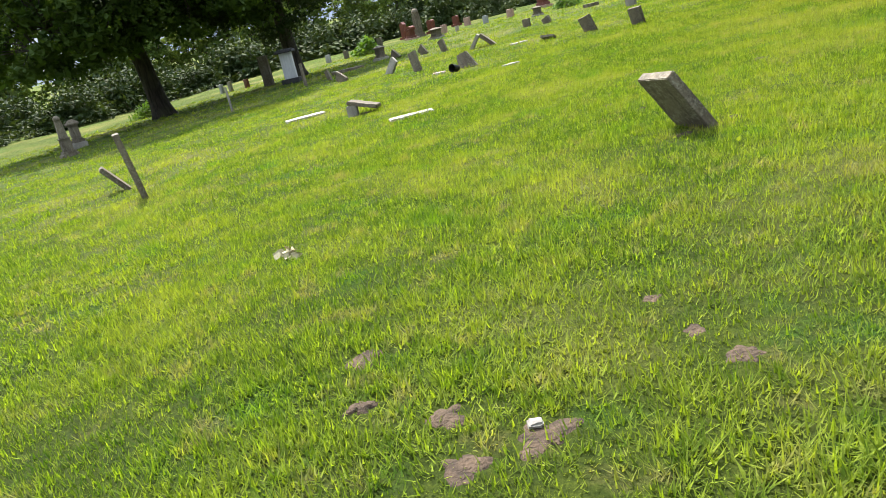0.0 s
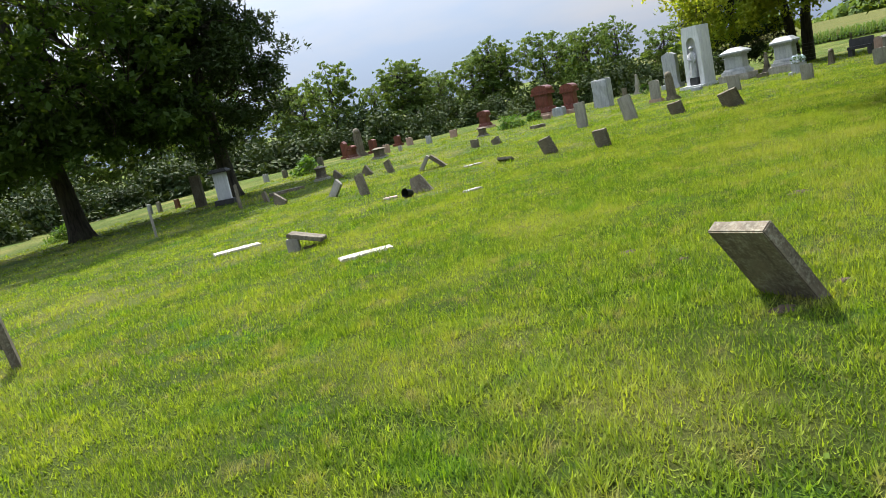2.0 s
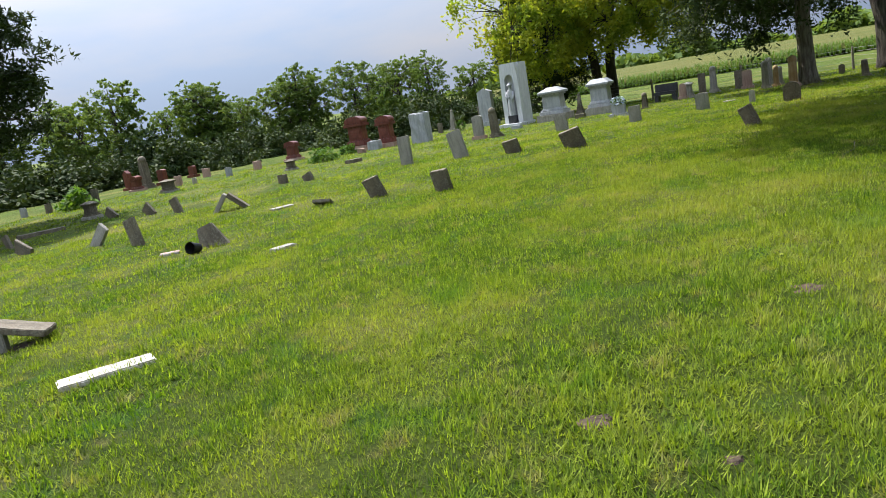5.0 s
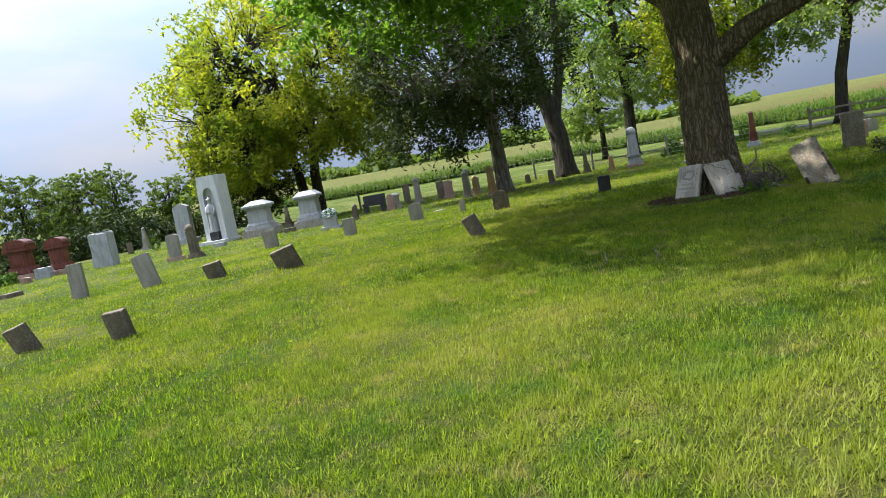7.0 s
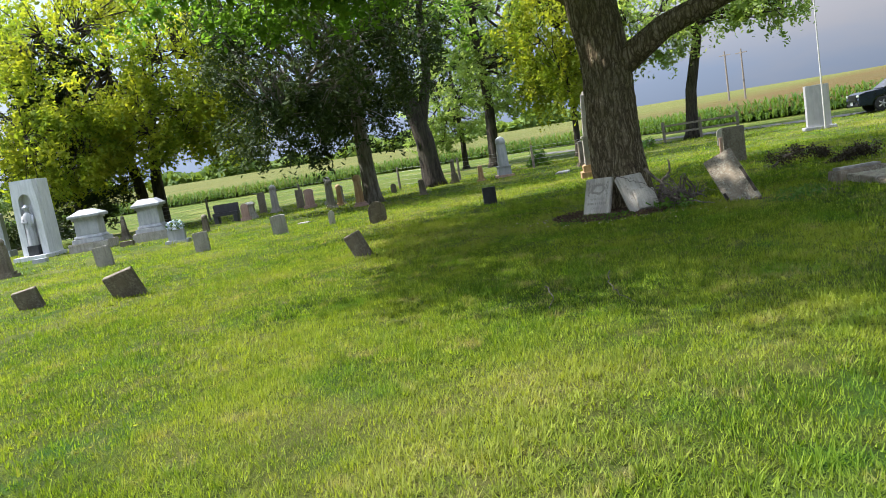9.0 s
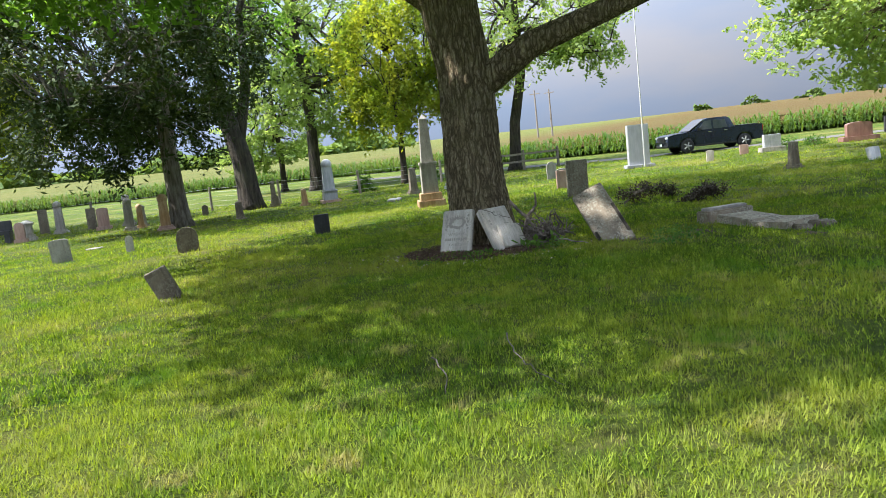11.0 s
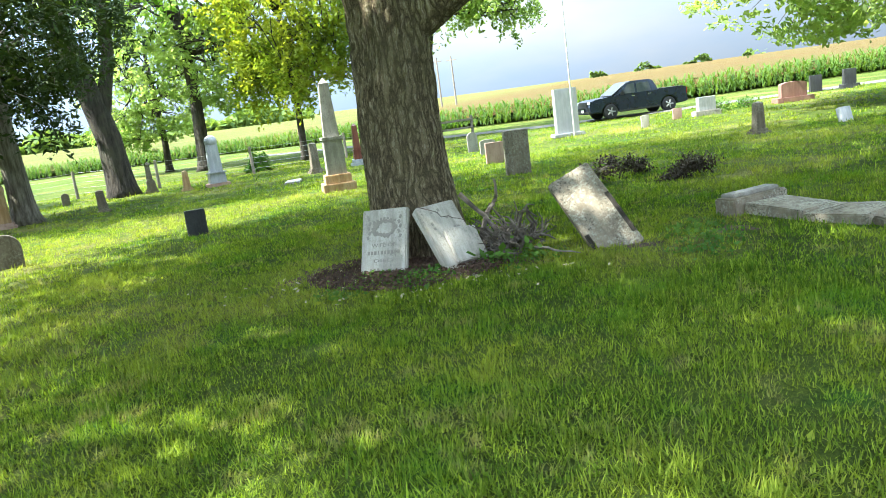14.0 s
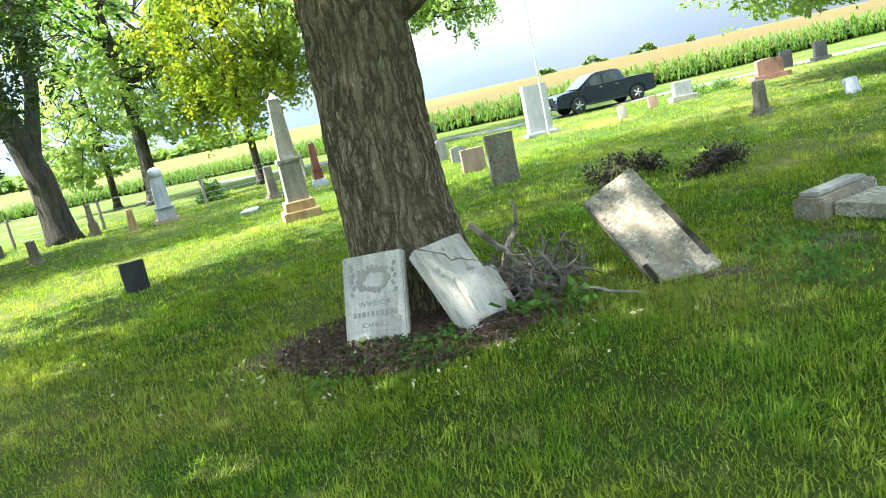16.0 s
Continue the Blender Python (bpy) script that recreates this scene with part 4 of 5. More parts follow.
# black covered bench among the rear stones
bench = thing("stone_bench", at(25.43, 40.64, -55), "low black granite bench", "bench")
part("seat", block(1.25, 0.45, 0.16, 0.02, 0.004, 2, z0=0.36), M_DARK, bench)
part("back", block(1.25, 0.1, 0.4, 0.02, 0.004, 2, z0=0.521), M_DARK, bench, m=pose(0, 0.16, 0))
for s in (-1, 1):
    part("leg", block(0.22, 0.4, 0.362, 0.015, 0.004, 2), M_DARK, bench, m=pose(s * 0.48, 0, 0))
based_stone(25.21, 38.94, 0.36, 0.82, 0.18, M_PINK, "narrow brownish stone with rounded top", "round")
pedestal_monument(26.0, 39.5, 0.6, 0.88, M_MARBLE, "white marble pedestal stone", rock=M_MARBLE)
headstone(29.6, 42.8, 0.4, 1.15, 0.14, M_OLD, "tall thin dark slab headstone")
obelisk(28.9, 40.97, 0.62, 1.3, M_PALE, "pale square pillar with a rounded top", steps=2, die=0.0, taper=0.85, cap="ball")
headstone(29.8, 40.0, 0.4, 1.0, 0.14, M_OLD, "dark upright slab headstone")
based_stone(28.94, 38.4, 0.48, 0.98, 0.2, M_PINK, "brownish slab on a stepped base", "segment")
obelisk(30.8, 38.79, 0.62, 1.28, M_PALE, "pale grey pillar monument with rounded cap", steps=2, die=0.0, taper=0.82, cap="ball")
obelisk(29.05, 36.23, 0.4, 0.82, M_PALE, "short pale obelisk marker", steps=2, die=0.0, taper=0.8, cap="ball")
obelisk(25.46, 31.8, 0.62, 1.15, M_RUST, "iron-stained limestone pillar on a stepped base", M_PINK, 2, 0.0, 0.85, cap="ball")
obelisk(27.6, 35.0, 0.42, 0.9, M_RUST, "stained limestone marker with rounded cap", steps=2, die=0.0, taper=0.85, cap="ball")
obelisk(26.4, 34.4, 0.55, 1.15, M_PALE, "pale pillar stone near the cedar", steps=2, die=0.0, taper=0.85, cap="ball")
obelisk(27.63, 30.09, 0.42, 0.74, M_OLD, "short grey pillar with pointed cap", steps=1, die=0.0, taper=0.75, side=-3)
headstone(33.2, 36.3, 0.3, 0.52, 0.12, M_OLD, "small dark marker by the fence", top="peak")
obelisk(34.7, 33.3, 0.5, 1.2, M_OLD, "mossy dark pillar monument", steps=2, die=0.25, taper=0.8, cap="ball")
headstone(34.28, 32.9, 0.34, 0.62, 0.14, M_OLD, "small dark stone with rounded top", top="round", side=-8)
obelisk(33.42, 30.78, 0.46, 0.82, M_RUST, "small rust-stained limestone obelisk", steps=2, die=0.0, taper=0.75)
obelisk(33.92, 29.71, 0.86, 1.75, M_GREY, "grey zinc-coloured monument with crested top", M_PINK, 1, 0.22, 0.82, cap="ball")
obelisk(34.29, 25.64, 0.56, 1.22, M_OLD, "dark narrow monument on a dark base", steps=2, die=0.0, taper=0.8)
obelisk(25.54, 21.25, 0.84, 2.9, M_PALE, "tall cream limestone obelisk on rust-stained steps", M_RUST, 2, 0.3, 0.62, rz=-62)
obelisk(35.8, 24.4, 0.6, 1.7, M_RED, "reddish granite obelisk with pointed top", M_GREY, 2, 0.2, 0.72, rz=-62)

# stones beside the lane
pillar = thing("granite_pillar", at(37.22, 16.13, -66), "tall pale grey granite slab on a low base", "monument")
part("base", block(1.25, 0.6, 0.14, 0.02, 0.004, 2), M_SLAB, pillar)
part("slab", block(0.92, 0.3, 1.72, 0.015, 0.002, 2, z0=0.141), M_SLAB, pillar)
headstone(36.6, 13.2, 0.3, 0.46, 0.1, M_MARBLE, "small white marble marker near the lane", rz=-75, top="segment", peak=0.05)
headstone(39.4, 11.85, 0.36, 0.44, 0.12, M_PINK, "small pinkish marker near the lane", rz=-75)
based_stone(39.44, 10.72, 0.72, 0.74, 0.25, M_GREY, "grey granite headstone on a pale base", "flat", 0.2, 1.45, M_PALE, rz=-72)
based_stone(41.22, 7.13, 1.05, 0.82, 0.3, M_ROSE, "pink granite headstone with curved top on a base", "segment", 0.2, 1.45, M_ROSE, rz=-76, peak=0.1)
headstone(47.5, 4.8, 0.55, 0.8, 0.2, M_DARK, "dark granite headstone beyond the lane", rz=-80)
based_stone(46.8, 3.5, 0.55, 0.9, 0.25, M_DARK, "dark granite headstone on a base", "flat", 0.2, 1.4, rz=-80)
obelisk(27.52, 10.76, 0.42, 0.82, M_OLD, "short dark obelisk on a square base", steps=2, die=0.0, taper=0.8, rz=-62)
headstone(28.06, 8.64, 0.32, 0.36, 0.16, M_GREY, "small slanted grey marker", rz=-62, fore=-18)

# dark pedestals under the far tree
obelisk(-14.89, 27.31, 0.62, 1.45, M_OLD, "dark weathered pedestal monument with an urn", steps=2, die=0.3, taper=0.75, cap="ball")
pedestal_monument(-16.39, 31.08, 0.65, 1.25, M_OLD, "dark weathered pedestal monument")

# white tomb slab beneath a dark roof
tomb = thing("tomb_tablet", at(-8.06, 37.05, -14), "white streaked marble tablet under a dark stone cap", "monument")
part("base", block(0.95, 0.45, 0.24, 0.02, 0.008, 3), M_DARK, tomb)
part("tablet", block(0.66, 0.16, 1.24, 0.012, 0.004, 3, z0=0.241), M_PILLAR, tomb)
part("cap", hip_cap(0.98, 0.5, 0.18, 1.482, 0.7), M_DARK, tomb)
headstone(-10.0, 40.2, 0.55, 1.6, 0.2, M_OLD, "tall dark slab in deep shade", rz=-14)
for x, y, w, h, mt, lb in ((-13.7, 45.5, 0.4, 0.6, M_PALE, "small pale headstone in shade by the woods"), (-12.5, 44.9, 0.46, 0.52, M_RED, "small reddish headstone by the woods"),
                           (-11.4, 46.2, 0.5, 0.6, M_PINK, "small pink headstone by the woods"), (-14.6, 46.6, 0.4, 0.55, M_GREY, "small grey headstone by the woods"),
                           (-4.4, 48.0, 0.45, 0.8, M_OLD, "small dark headstone by the woods"), (-5.6, 50.5, 0.5, 0.9, M_PALE, "pale headstone by the woods"),
                           (-6.8, 49.0, 0.45, 0.5, M_OLD, "low dark headstone by the woods"), (-8.2, 50.2, 0.5, 0.5, M_GREY, "low grey headstone by the woods")):
    headstone(x, y, w, h, 0.14, mt, lb)
pedestal_monument(-3.54, 37.35, 0.62, 0.72, M_OLD, "squat dark pedestal stone in the lawn")

# ---- niche monument with statue ----
mon = thing("niche_monument", at(17.7, 43.5, -55, 0.03) @ Matrix.Diagonal((0.76, 1, 1, 1)), "tall pale stone monument with an arched niche", "monument")
part("base", block(1.9, 1.7, 0.2, 0.02, 0.004, 2), M_PILLAR, mon)
part("back_wall", block(1.5, 0.85, 3.2, 0.02, 0.003, 3, 0.96, z0=0.201), M_PILLAR, mon, m=pose(0, 0.44, 0))
bm = bmesh.new()
n = 16
inner = [(-0.36, 0.0), (-0.36, 1.2)] + [(-0.36 * math.cos(math.pi * i / n), 2.25 + 0.36 * math.sin(math.pi * i / n)) for i in range(n + 1)] + [(0.36, 1.2), (0.36, 0.0)]
outer = [(-0.75, 0.0), (-0.74, 1.2)] + [(-0.72 + 1.44 * i / n, 2.25 if i in (0, n) else 3.2) for i in range(n + 1)] + [(0.74, 1.2), (0.75, 0.0)]
rows_ = []
for yy in (-0.28, 0.02):
    rows_.append([(bm.verts.new((a[0], yy, a[1])), bm.verts.new((b[0], yy, b[1]))) for a, b in zip(inner, outer)])
for i in range(len(inner) - 1):
    f, b = rows_
    bm.faces.new((f[i][0], f[i + 1][0], f[i + 1][1], f[i][1]))
    bm.faces.new((b[i][0], b[i][1], b[i + 1][1], b[i + 1][0]))
    bm.faces.new((f[i][0], b[i][0], b[i + 1][0], f[i + 1][0]))
    bm.faces.new((f[i][1], f[i + 1][1], b[i + 1][1], b[i][1]))
bmesh.ops.recalc_face_normals(bm, faces=bm.faces)
part("arched_front", bm, M_PILLAR, mon, m=pose(0, 0, 0.201))
part("pedestal", block(0.6, 0.34, 0.42, 0.015, 0.004, 2, z0=0.201), M_DARK, mon, "dark stone pedestal", m=pose(0, -0.32, 0))
bm = bmesh.new()
prof = [(0.0, 0.2, 0.16), (0.12, 0.21, 0.17), (0.5, 0.19, 0.15), (0.9, 0.175, 0.14), (1.12, 0.2, 0.14), (1.28, 0.21, 0.13), (1.38, 0.14, 0.1), (1.43, 0.07, 0.07), (1.5, 0.085, 0.09), (1.58, 0.09, 0.1), (1.62, 0.15, 0.15), (1.65, 0.14, 0.14), (1.68, 0.08, 0.085), (1.76, 0.05, 0.05)]
prev = None
for z, a, b in prof:
    ring = [bm.verts.new((a * math.cos(t) * (1 + 0.07 * math.sin(7 * t) * (z < 1.3)), b * math.sin(t) * (1 + 0.07 * math.sin(7 * t + 1) * (z < 1.3)), z)) for t in (2 * math.pi * i / 28 for i in range(28))]
    if prev:
        for i in range(28):
            bm.faces.new((prev[i], prev[(i + 1) % 28], ring[(i + 1) % 28], ring[i]))
    prev = ring
bm.faces.new(prev)
tube(bm, [(-0.2, 0, 1.28), (-0.22, -0.1, 1.02), (0.02, -0.18, 0.98)], [0.06, 0.055, 0.045], 8)
tube(bm, [(0.2, 0, 1.28), (0.22, -0.08, 1.0), (0.16, -0.12, 0.78)], [0.06, 0.055, 0.045], 8)
rough_up(bm, 0.008, 9)
solid("statue", bm, M_GREY, at(17.7, 43.5, -55) @ pose(0, -0.3, 0.58), "grey stone statue of a robed standing figure in a niche", "statue", smooth=True)

# ---- stones at the foot of the maple ----
white1 = thing("propped_gravestone", pose(15.323, 16.723, 0.17, 0, 0, -96.9) @ pose(0, 0, 0, -25.4, -1.5, 0), "white marble headstone with worn carving propped on the trunk", "gravestone")
part("slab", block(0.565, 0.075, 0.8, 0.014, 0.0025, 3, z0=-0.03), M_MARBLE, white1)


def lettering(text, size, x, z, parent, y=-0.0405, width=None, label="carved worn lettering"):
    """Raised letters on the front of a slab."""
    cu = bpy.data.curves.new("lettering", "FONT")
    cu.body, cu.size, cu.align_x, cu.extrude = text, size, "CENTER", 0.002
    tmp = bpy.data.objects.new("tmp", cu)
    scene.collection.objects.link(tmp)
    me = bpy.data.meshes.new_from_object(tmp.evaluated_get(bpy.context.evaluated_depsgraph_get()))
    bpy.data.objects.remove(tmp)
    me.materials.clear()
    me.materials.append(M_LETTER)
    ob = new("lettering", me)
    ob.parent = parent
    ob.matrix_basis = pose(x, y, z, 90, 0, 0)
    if width:
        span = max(v.co.x for v in me.vertices) - min(v.co.x for v in me.vertices)
        ob.scale = (width / span, 1, 1)
    return tagged(ob, label)


def bar(w, h, x, z, parent, y=-0.0405):
    return part("worn_line", block(w, 0.005, h, 0.0015, 0.0012, 2), M_LETTER, parent, m=pose(x, y, z))


lettering("WIFE OF", 0.062, 0, 0.325, white1, width=0.3)
lettering("DIED", 0.052, 0.0, 0.15, white1, width=0.24)
lettering("1852", 0.045, 0.1, 0.045, white1, width=0.12)
for i, wdt in enumerate((0.04, 0.032, 0.045, 0.02, 0.036, 0.03, 0.04, 0.036, 0.04, 0.045)):
    bar(wdt * 0.7, 0.042, -0.185 + 0.041 * i, 0.238, white1)
for i, wdt in enumerate((0.036, 0.04, 0.036)):
    bar(wdt * 0.7, 0.036, -0.15 + 0.045 * i, 0.045, white1)
# worn wreath relief at the top
for i in range(26):
    a = math.pi * i / 13
    part("relief", block(0.05 + 0.02 * (i % 3), 0.008, 0.026, 0.003, 0.004, 2), M_LETTER, white1, m=pose(0.13 * math.cos(a), -0.0385, 0.53 + 0.085 * math.sin(a), 0, 40 * math.sin(3 * a), 0))
for s in (-1, 1):
    for j in range(5):
        part("relief", block(0.03, 0.008, 0.045, 0.003, 0.005, 2), M_LETTER, white1, m=pose(s * 0.19, -0.0385, 0.42 + 0.055 * j, 0, 25 * s * (-1) ** j, 0))
for i in range(7):
    bar(0.028, 0.026, -0.13 + 0.043 * i, 0.63 + 0.018 * math.cos(i - 3), white1)

white2 = thing("propped_gravestone", pose(15.409, 15.797, 0.18, 0, 0, -40) @ pose(0, 0, 0, -36, -1.5, 0), "broken white marble headstone propped on the trunk", "gravestone")
part("slab", block(0.52, 0.12, 0.86, 0.012, 0.004, 4, z0=-0.04), M_MARBLE, white2)
part("broken_piece", block(0.4, 0.07, 0.42, 0.012, 0.01, 4), M_MARBLE, white2, "broken lower piece lying on the slab", m=pose(0.06, -0.1, 0.02, 0, 6, 0))
for i, (bx, bz) in enumerate(((-0.1, 0.7), (0.0, 0.71), (0.06, 0.6), (-0.16, 0.56), (-0.16, 0.5), (0.1, 0.46), (0.14, 0.46))):
    bar(0.03, 0.03 + 0.008 * (i % 2), bx, bz, white2, -0.0625)

diamond = thing("slanted_gravestone", pose(15.86, 14.18, 0.2, 0, 0, -70) @ pose(0, 0, 0, -35, -22.8, 0), "lichen-stained stone slab leaning hard over in soil", "gravestone")
part("slab", block(0.525, 0.13, 1.14, 0.014, 0.006, 4, z0=-0.12), M_LICHEN, diamond)
# dark strips laid on the face stand for shade in the sunken rabbets
for s, z, l in ((1, 0.02, 0.56), (-1, -0.04, 0.3)):
    part("edge_rabbet", block(0.05, 0.02, l, 0.004, 0.003, 2), M_BARK2, diamond, "dark strip standing for shade in a sunken edge", m=pose(s * 0.232, -0.062, z))

fallen = thing("fallen_monument", pose(16.95, 12.72, 0.2, 0, 0, -48), "fallen grey tomb slab broken beside its base block", "monument")
part("base_block", block(0.95, 0.3, 0.25, 0.02, 0.01, 4, z0=-0.02), M_LICHEN, fallen, m=pose(0.28, 0.1, 0))
part("base_ledge", block(0.8, 0.2, 0.045, 0.012, 0.008, 3, z0=0.231), M_PALE, fallen, m=pose(0.28, 0.12, 0))
part("slab", block(0.66, 0.74, 0.13, 0.014, 0.01, 4), M_LICHEN, fallen, m=pose(0.25, -0.45, 0.02, 3, 1, -3))
part("slab", block(0.64, 0.7, 0.12, 0.014, 0.01, 4), M_LICHEN, fallen, m=pose(0.24, -1.19, 0.01, -3, -2, 3))
for row in range(5):
    for i in range(6):
        part("worn_line", block(0.05 + 0.015 * ((i * 7 + row * 3) % 3), 0.03, 0.004, 0.001, 0.002, 2), M_OLD, fallen, m=pose(0.03 + 0.085 * i, -1.0 - 0.1 * row, 0.128 - 0.0025 * row, -3, -2, 3))
part("fragment", block(0.34, 0.26, 0.12, 0.02, 0.02, 3), M_OLD, fallen, m=pose(0.42, -1.7, -0.01, 4, 5, 12))
part("fragment", block(0.24, 0.2, 0.11, 0.02, 0.02, 3), M_OLD, fallen, m=pose(0.08, -1.66, -0.01, -4, 3, -14))
part("fragment", block(0.16, 0.26, 0.08, 0.02, 0.02, 3), M_PALE, fallen, m=pose(0.78, -1.45, -0.02, 2, 8, 30))

# ---- soil and mulch ----
BARE = [(-0.82, 3.64, 0.17), (-0.78, 3.13, 0.11), (-0.36, 2.86, 0.15), (0.05, 2.56, 0.22), (-0.29, 2.45, 0.16), (0.76, 3.58, 0.1), (0.96, 2.83, 0.15), (0.84, 3.13, 0.1),
        (-2.1, 15.95, 0.32), (4.11, 10.41, 0.2), (1.83, 9.66, 0.14), (2.02, 7.08, 0.15), (2.6, 7.3, 0.1), (2.1, 8.9, 0.08), (12.75, 20.4, 0.3), (15.7, 13.9, 0.28), (16.1, 12.95, 0.45), (15.3, 11.5, 0.3)]


def patch(name, x, y, r, material, label, category, lift=0.004, stretch=1.0, rz=0.0, rim=0.8):
    """An uneven low patch on the ground, its edge sunk in the lawn."""
    vs, fs = [], []
    nr, ns = 8, 40
    for i in range(nr + 1):
        for j in range(ns):
            a = 2 * math.pi * j / ns
            k = r * (i / nr) * (1 + rim * noise.noise(Vector((math.cos(a) * 1.6 + x * 3, math.sin(a) * 1.6 + y * 3, 0.5))))
            px, py = k * math.cos(a) * stretch, k * math.sin(a)
            c, s = math.cos(radians(rz)), math.sin(radians(rz))
            wx, wy = x + px * c - py * s, y + px * s + py * c
            f = i / nr
            vs.append((wx, wy, ground(wx, wy) + lift * (1 - f ** 3) - 0.03 * f ** 4 + 0.01 + 0.02 * noise.noise(Vector((wx * 9, wy * 9, 0))) * (1 - f)))
    for i in range(nr):
        for j in range(ns):
            fs.append((i * ns + j, i * ns + (j + 1) % ns, (i + 1) * ns + (j + 1) % ns, (i + 1) * ns + j))
    ob = new(name, raw_mesh(name, np.array(vs), np.array(fs), material))
    ob.data.shade_smooth()
    return tagged(ob, label, category, kind="structure")


for x, y, r in BARE:
    patch("soil", x, y, r * 0.75, M_SOIL, "bare brown soil worn through the lawn", "soil")
dl = new("leaf_litter", leaf_mesh("leaf_litter", np.stack([15.2 + np.random.default_rng(2).normal(0, 0.5, 260), 16.3 + np.random.default_rng(3).normal(0, 0.8, 260), np.full(260, 0.215)], 1), 0.05, M_STRAW, np.random.default_rng(4), flat=0.4, droop=0.0))
tagged(dl, "dry leaf litter on the mulch", "leaves", kind="stuff")
patch("mulch", 15.55, 16.5, 1.25, M_MULCH, "dark shredded mulch at the foot of the tree", "mulch", 0.02, 0.8, 0, 1.1)

# mulch chips
rngc = np.random.default_rng(8)
n = 7000
ang, rad_ = rngc.uniform(0, 2 * np.pi, n), 1.15 * rngc.uniform(0, 1, n) ** 0.7
cx, cy = 15.5 + rad_ * np.cos(ang) * 0.85, 16.45 + rad_ * np.sin(ang)
ch = new("mulch_chips", leaf_mesh("mulch_chips", np.stack([cx, cy, terrain(cx, cy) + 0.03 + rngc.uniform(0, 0.035, n)], 1), 0.06, M_MULCH, rngc, flat=0.45, droop=0.0, slim=0.35))
tagged(ch, "scattered dark mulch chips round the trunk", "mulch", kind="stuff")

# ---- grass ----
LINE = np.array([(0, 0), (-0.3, 3.5), (0.3, 7), (1.4, 9), (3.3, 11.7), (6, 13.3), (9.8, 14.9), (12.5, 15.3)])


def line_distance(px, py):
    best = np.full(px.shape, 1e9)
    for a, b in zip(LINE, LINE[1:]):
        d = b - a
        t = np.clip(((px - a[0]) * d[0] + (py - a[1]) * d[1]) / (d @ d), 0, 1)
        best = np.minimum(best, np.hypot(px - a[0] - t * d[0], py - a[1] - t * d[1]))
    return best


def keep_grass(px, py, rng):
    ok = np.ones(px.shape, bool)
    for x, y, r in BARE:
        d = np.hypot(px - x, py - y) / r
        ok &= (d > 1.0) | (rng.uniform(0, 1, px.shape) < 0.22 + 1.6 * np.clip(d - 0.45, 0, 1))
    d = np.hypot((px - 15.55) / 0.8, py - 16.5)
    edge = 1.0 + 0.3 * np.sin(np.arctan2(py - 16.5, px - 15.55) * 3 + 1) + 0.12 * np.sin(np.arctan2(py - 16.5, px - 15.55) * 8)
    ok &= (d > edge) | (rng.uniform(0, 1, px.shape) < 0.1 + 0.4 * np.clip(d / edge - 0.6, 0, 1))
    ok &= np.hypot(px - MAIN[0], py - MAIN[1]) > 0.65
    return ok


def tuft_field(px, py):
    return 0.5 + 0.5 * np.sin(px * 2.3 + 1.7 * np.sin(py * 1.9)) * np.cos(py * 2.7 + 1.3 * np.sin(px * 1.4)) + 0.35 * np.sin(px * 7.1 + py * 3.3) * np.sin(py * 8.3 - px * 2.1)


def blades(name, lo, hi, count, length, width, seed, label, per, wide):
    """Blades of grass over the lawn between two distances from the line walked."""
    rng = np.random.default_rng(seed)
    x0, x1 = -hi - 1, 13 + hi
    y0, y1 = -2.0, 16 + hi
    px, py, az0, gr = [], [], [], []
    got = 0
    while got < count:
        # growth in tufts
        m = count // per + 1
        ox, oy = rng.uniform(x0, x1, m), rng.uniform(y0, y1, m)
        strength = rng.uniform(0.5, 1.5, m)
        qx, qy = np.repeat(ox, per), np.repeat(oy, per)
        grow = np.repeat(strength, per)
        jx, jy = rng.normal(0, wide, m * per), rng.normal(0, wide, m * per)
        qx, qy = qx + jx, qy + jy
        d = line_distance(qx, qy)
        ok = (d >= lo) & (d < hi) & keep_grass(qx, qy, rng) & (rng.uniform(0, 1, len(qx)) < 0.75 + 0.25 * tuft_field(qx, qy))
        ok &= ~((qy < 1.2) & (d > 2.5))
        px.append(qx[ok])
        py.append(qy[ok])
        az0.append(np.arctan2(jy, jx)[ok])
        gr.append(grow[ok])
        got += ok.sum()
    px, py = np.concatenate(px)[:count], np.concatenate(py)[:count]
    az0, gr = np.concatenate(az0)[:count], np.concatenate(gr)[:count]
    n = count
    base = np.stack([px, py, terrain(px, py) - 0.005], 1)
    tuft = np.clip(tuft_field(px, py), 0, 1.2)
    ln = length * rng.uniform(0.55, 1.25, n) * (0.75 + 0.5 * tuft) * gr
    az = az0 + rng.normal(0, 0.7, n)
    bend = np.abs(rng.normal(0.75, 0.4, n))
    dirh = np.stack([np.cos(az), np.sin(az), np.zeros(n)], 1)
    sd = np.stack([-np.sin(az), np.cos(az), np.zeros(n)], 1) * (width * rng.uniform(0.6, 1.4, n) / 2)[:, None]
    up = np.array([0, 0, 1.0])
    tip = base + dirh * (ln * np.sin(bend))[:, None] + up * (ln * np.cos(bend))[:, None]
    verts = np.stack([base - sd, base + sd, tip], 1).reshape(-1, 3)
    tri = np.arange(3 * n).reshape(n, 3)
    ob = new(name, raw_mesh(name, verts, tri, M_GRASS))
    return tagged(ob, label, "grass", kind="stuff")


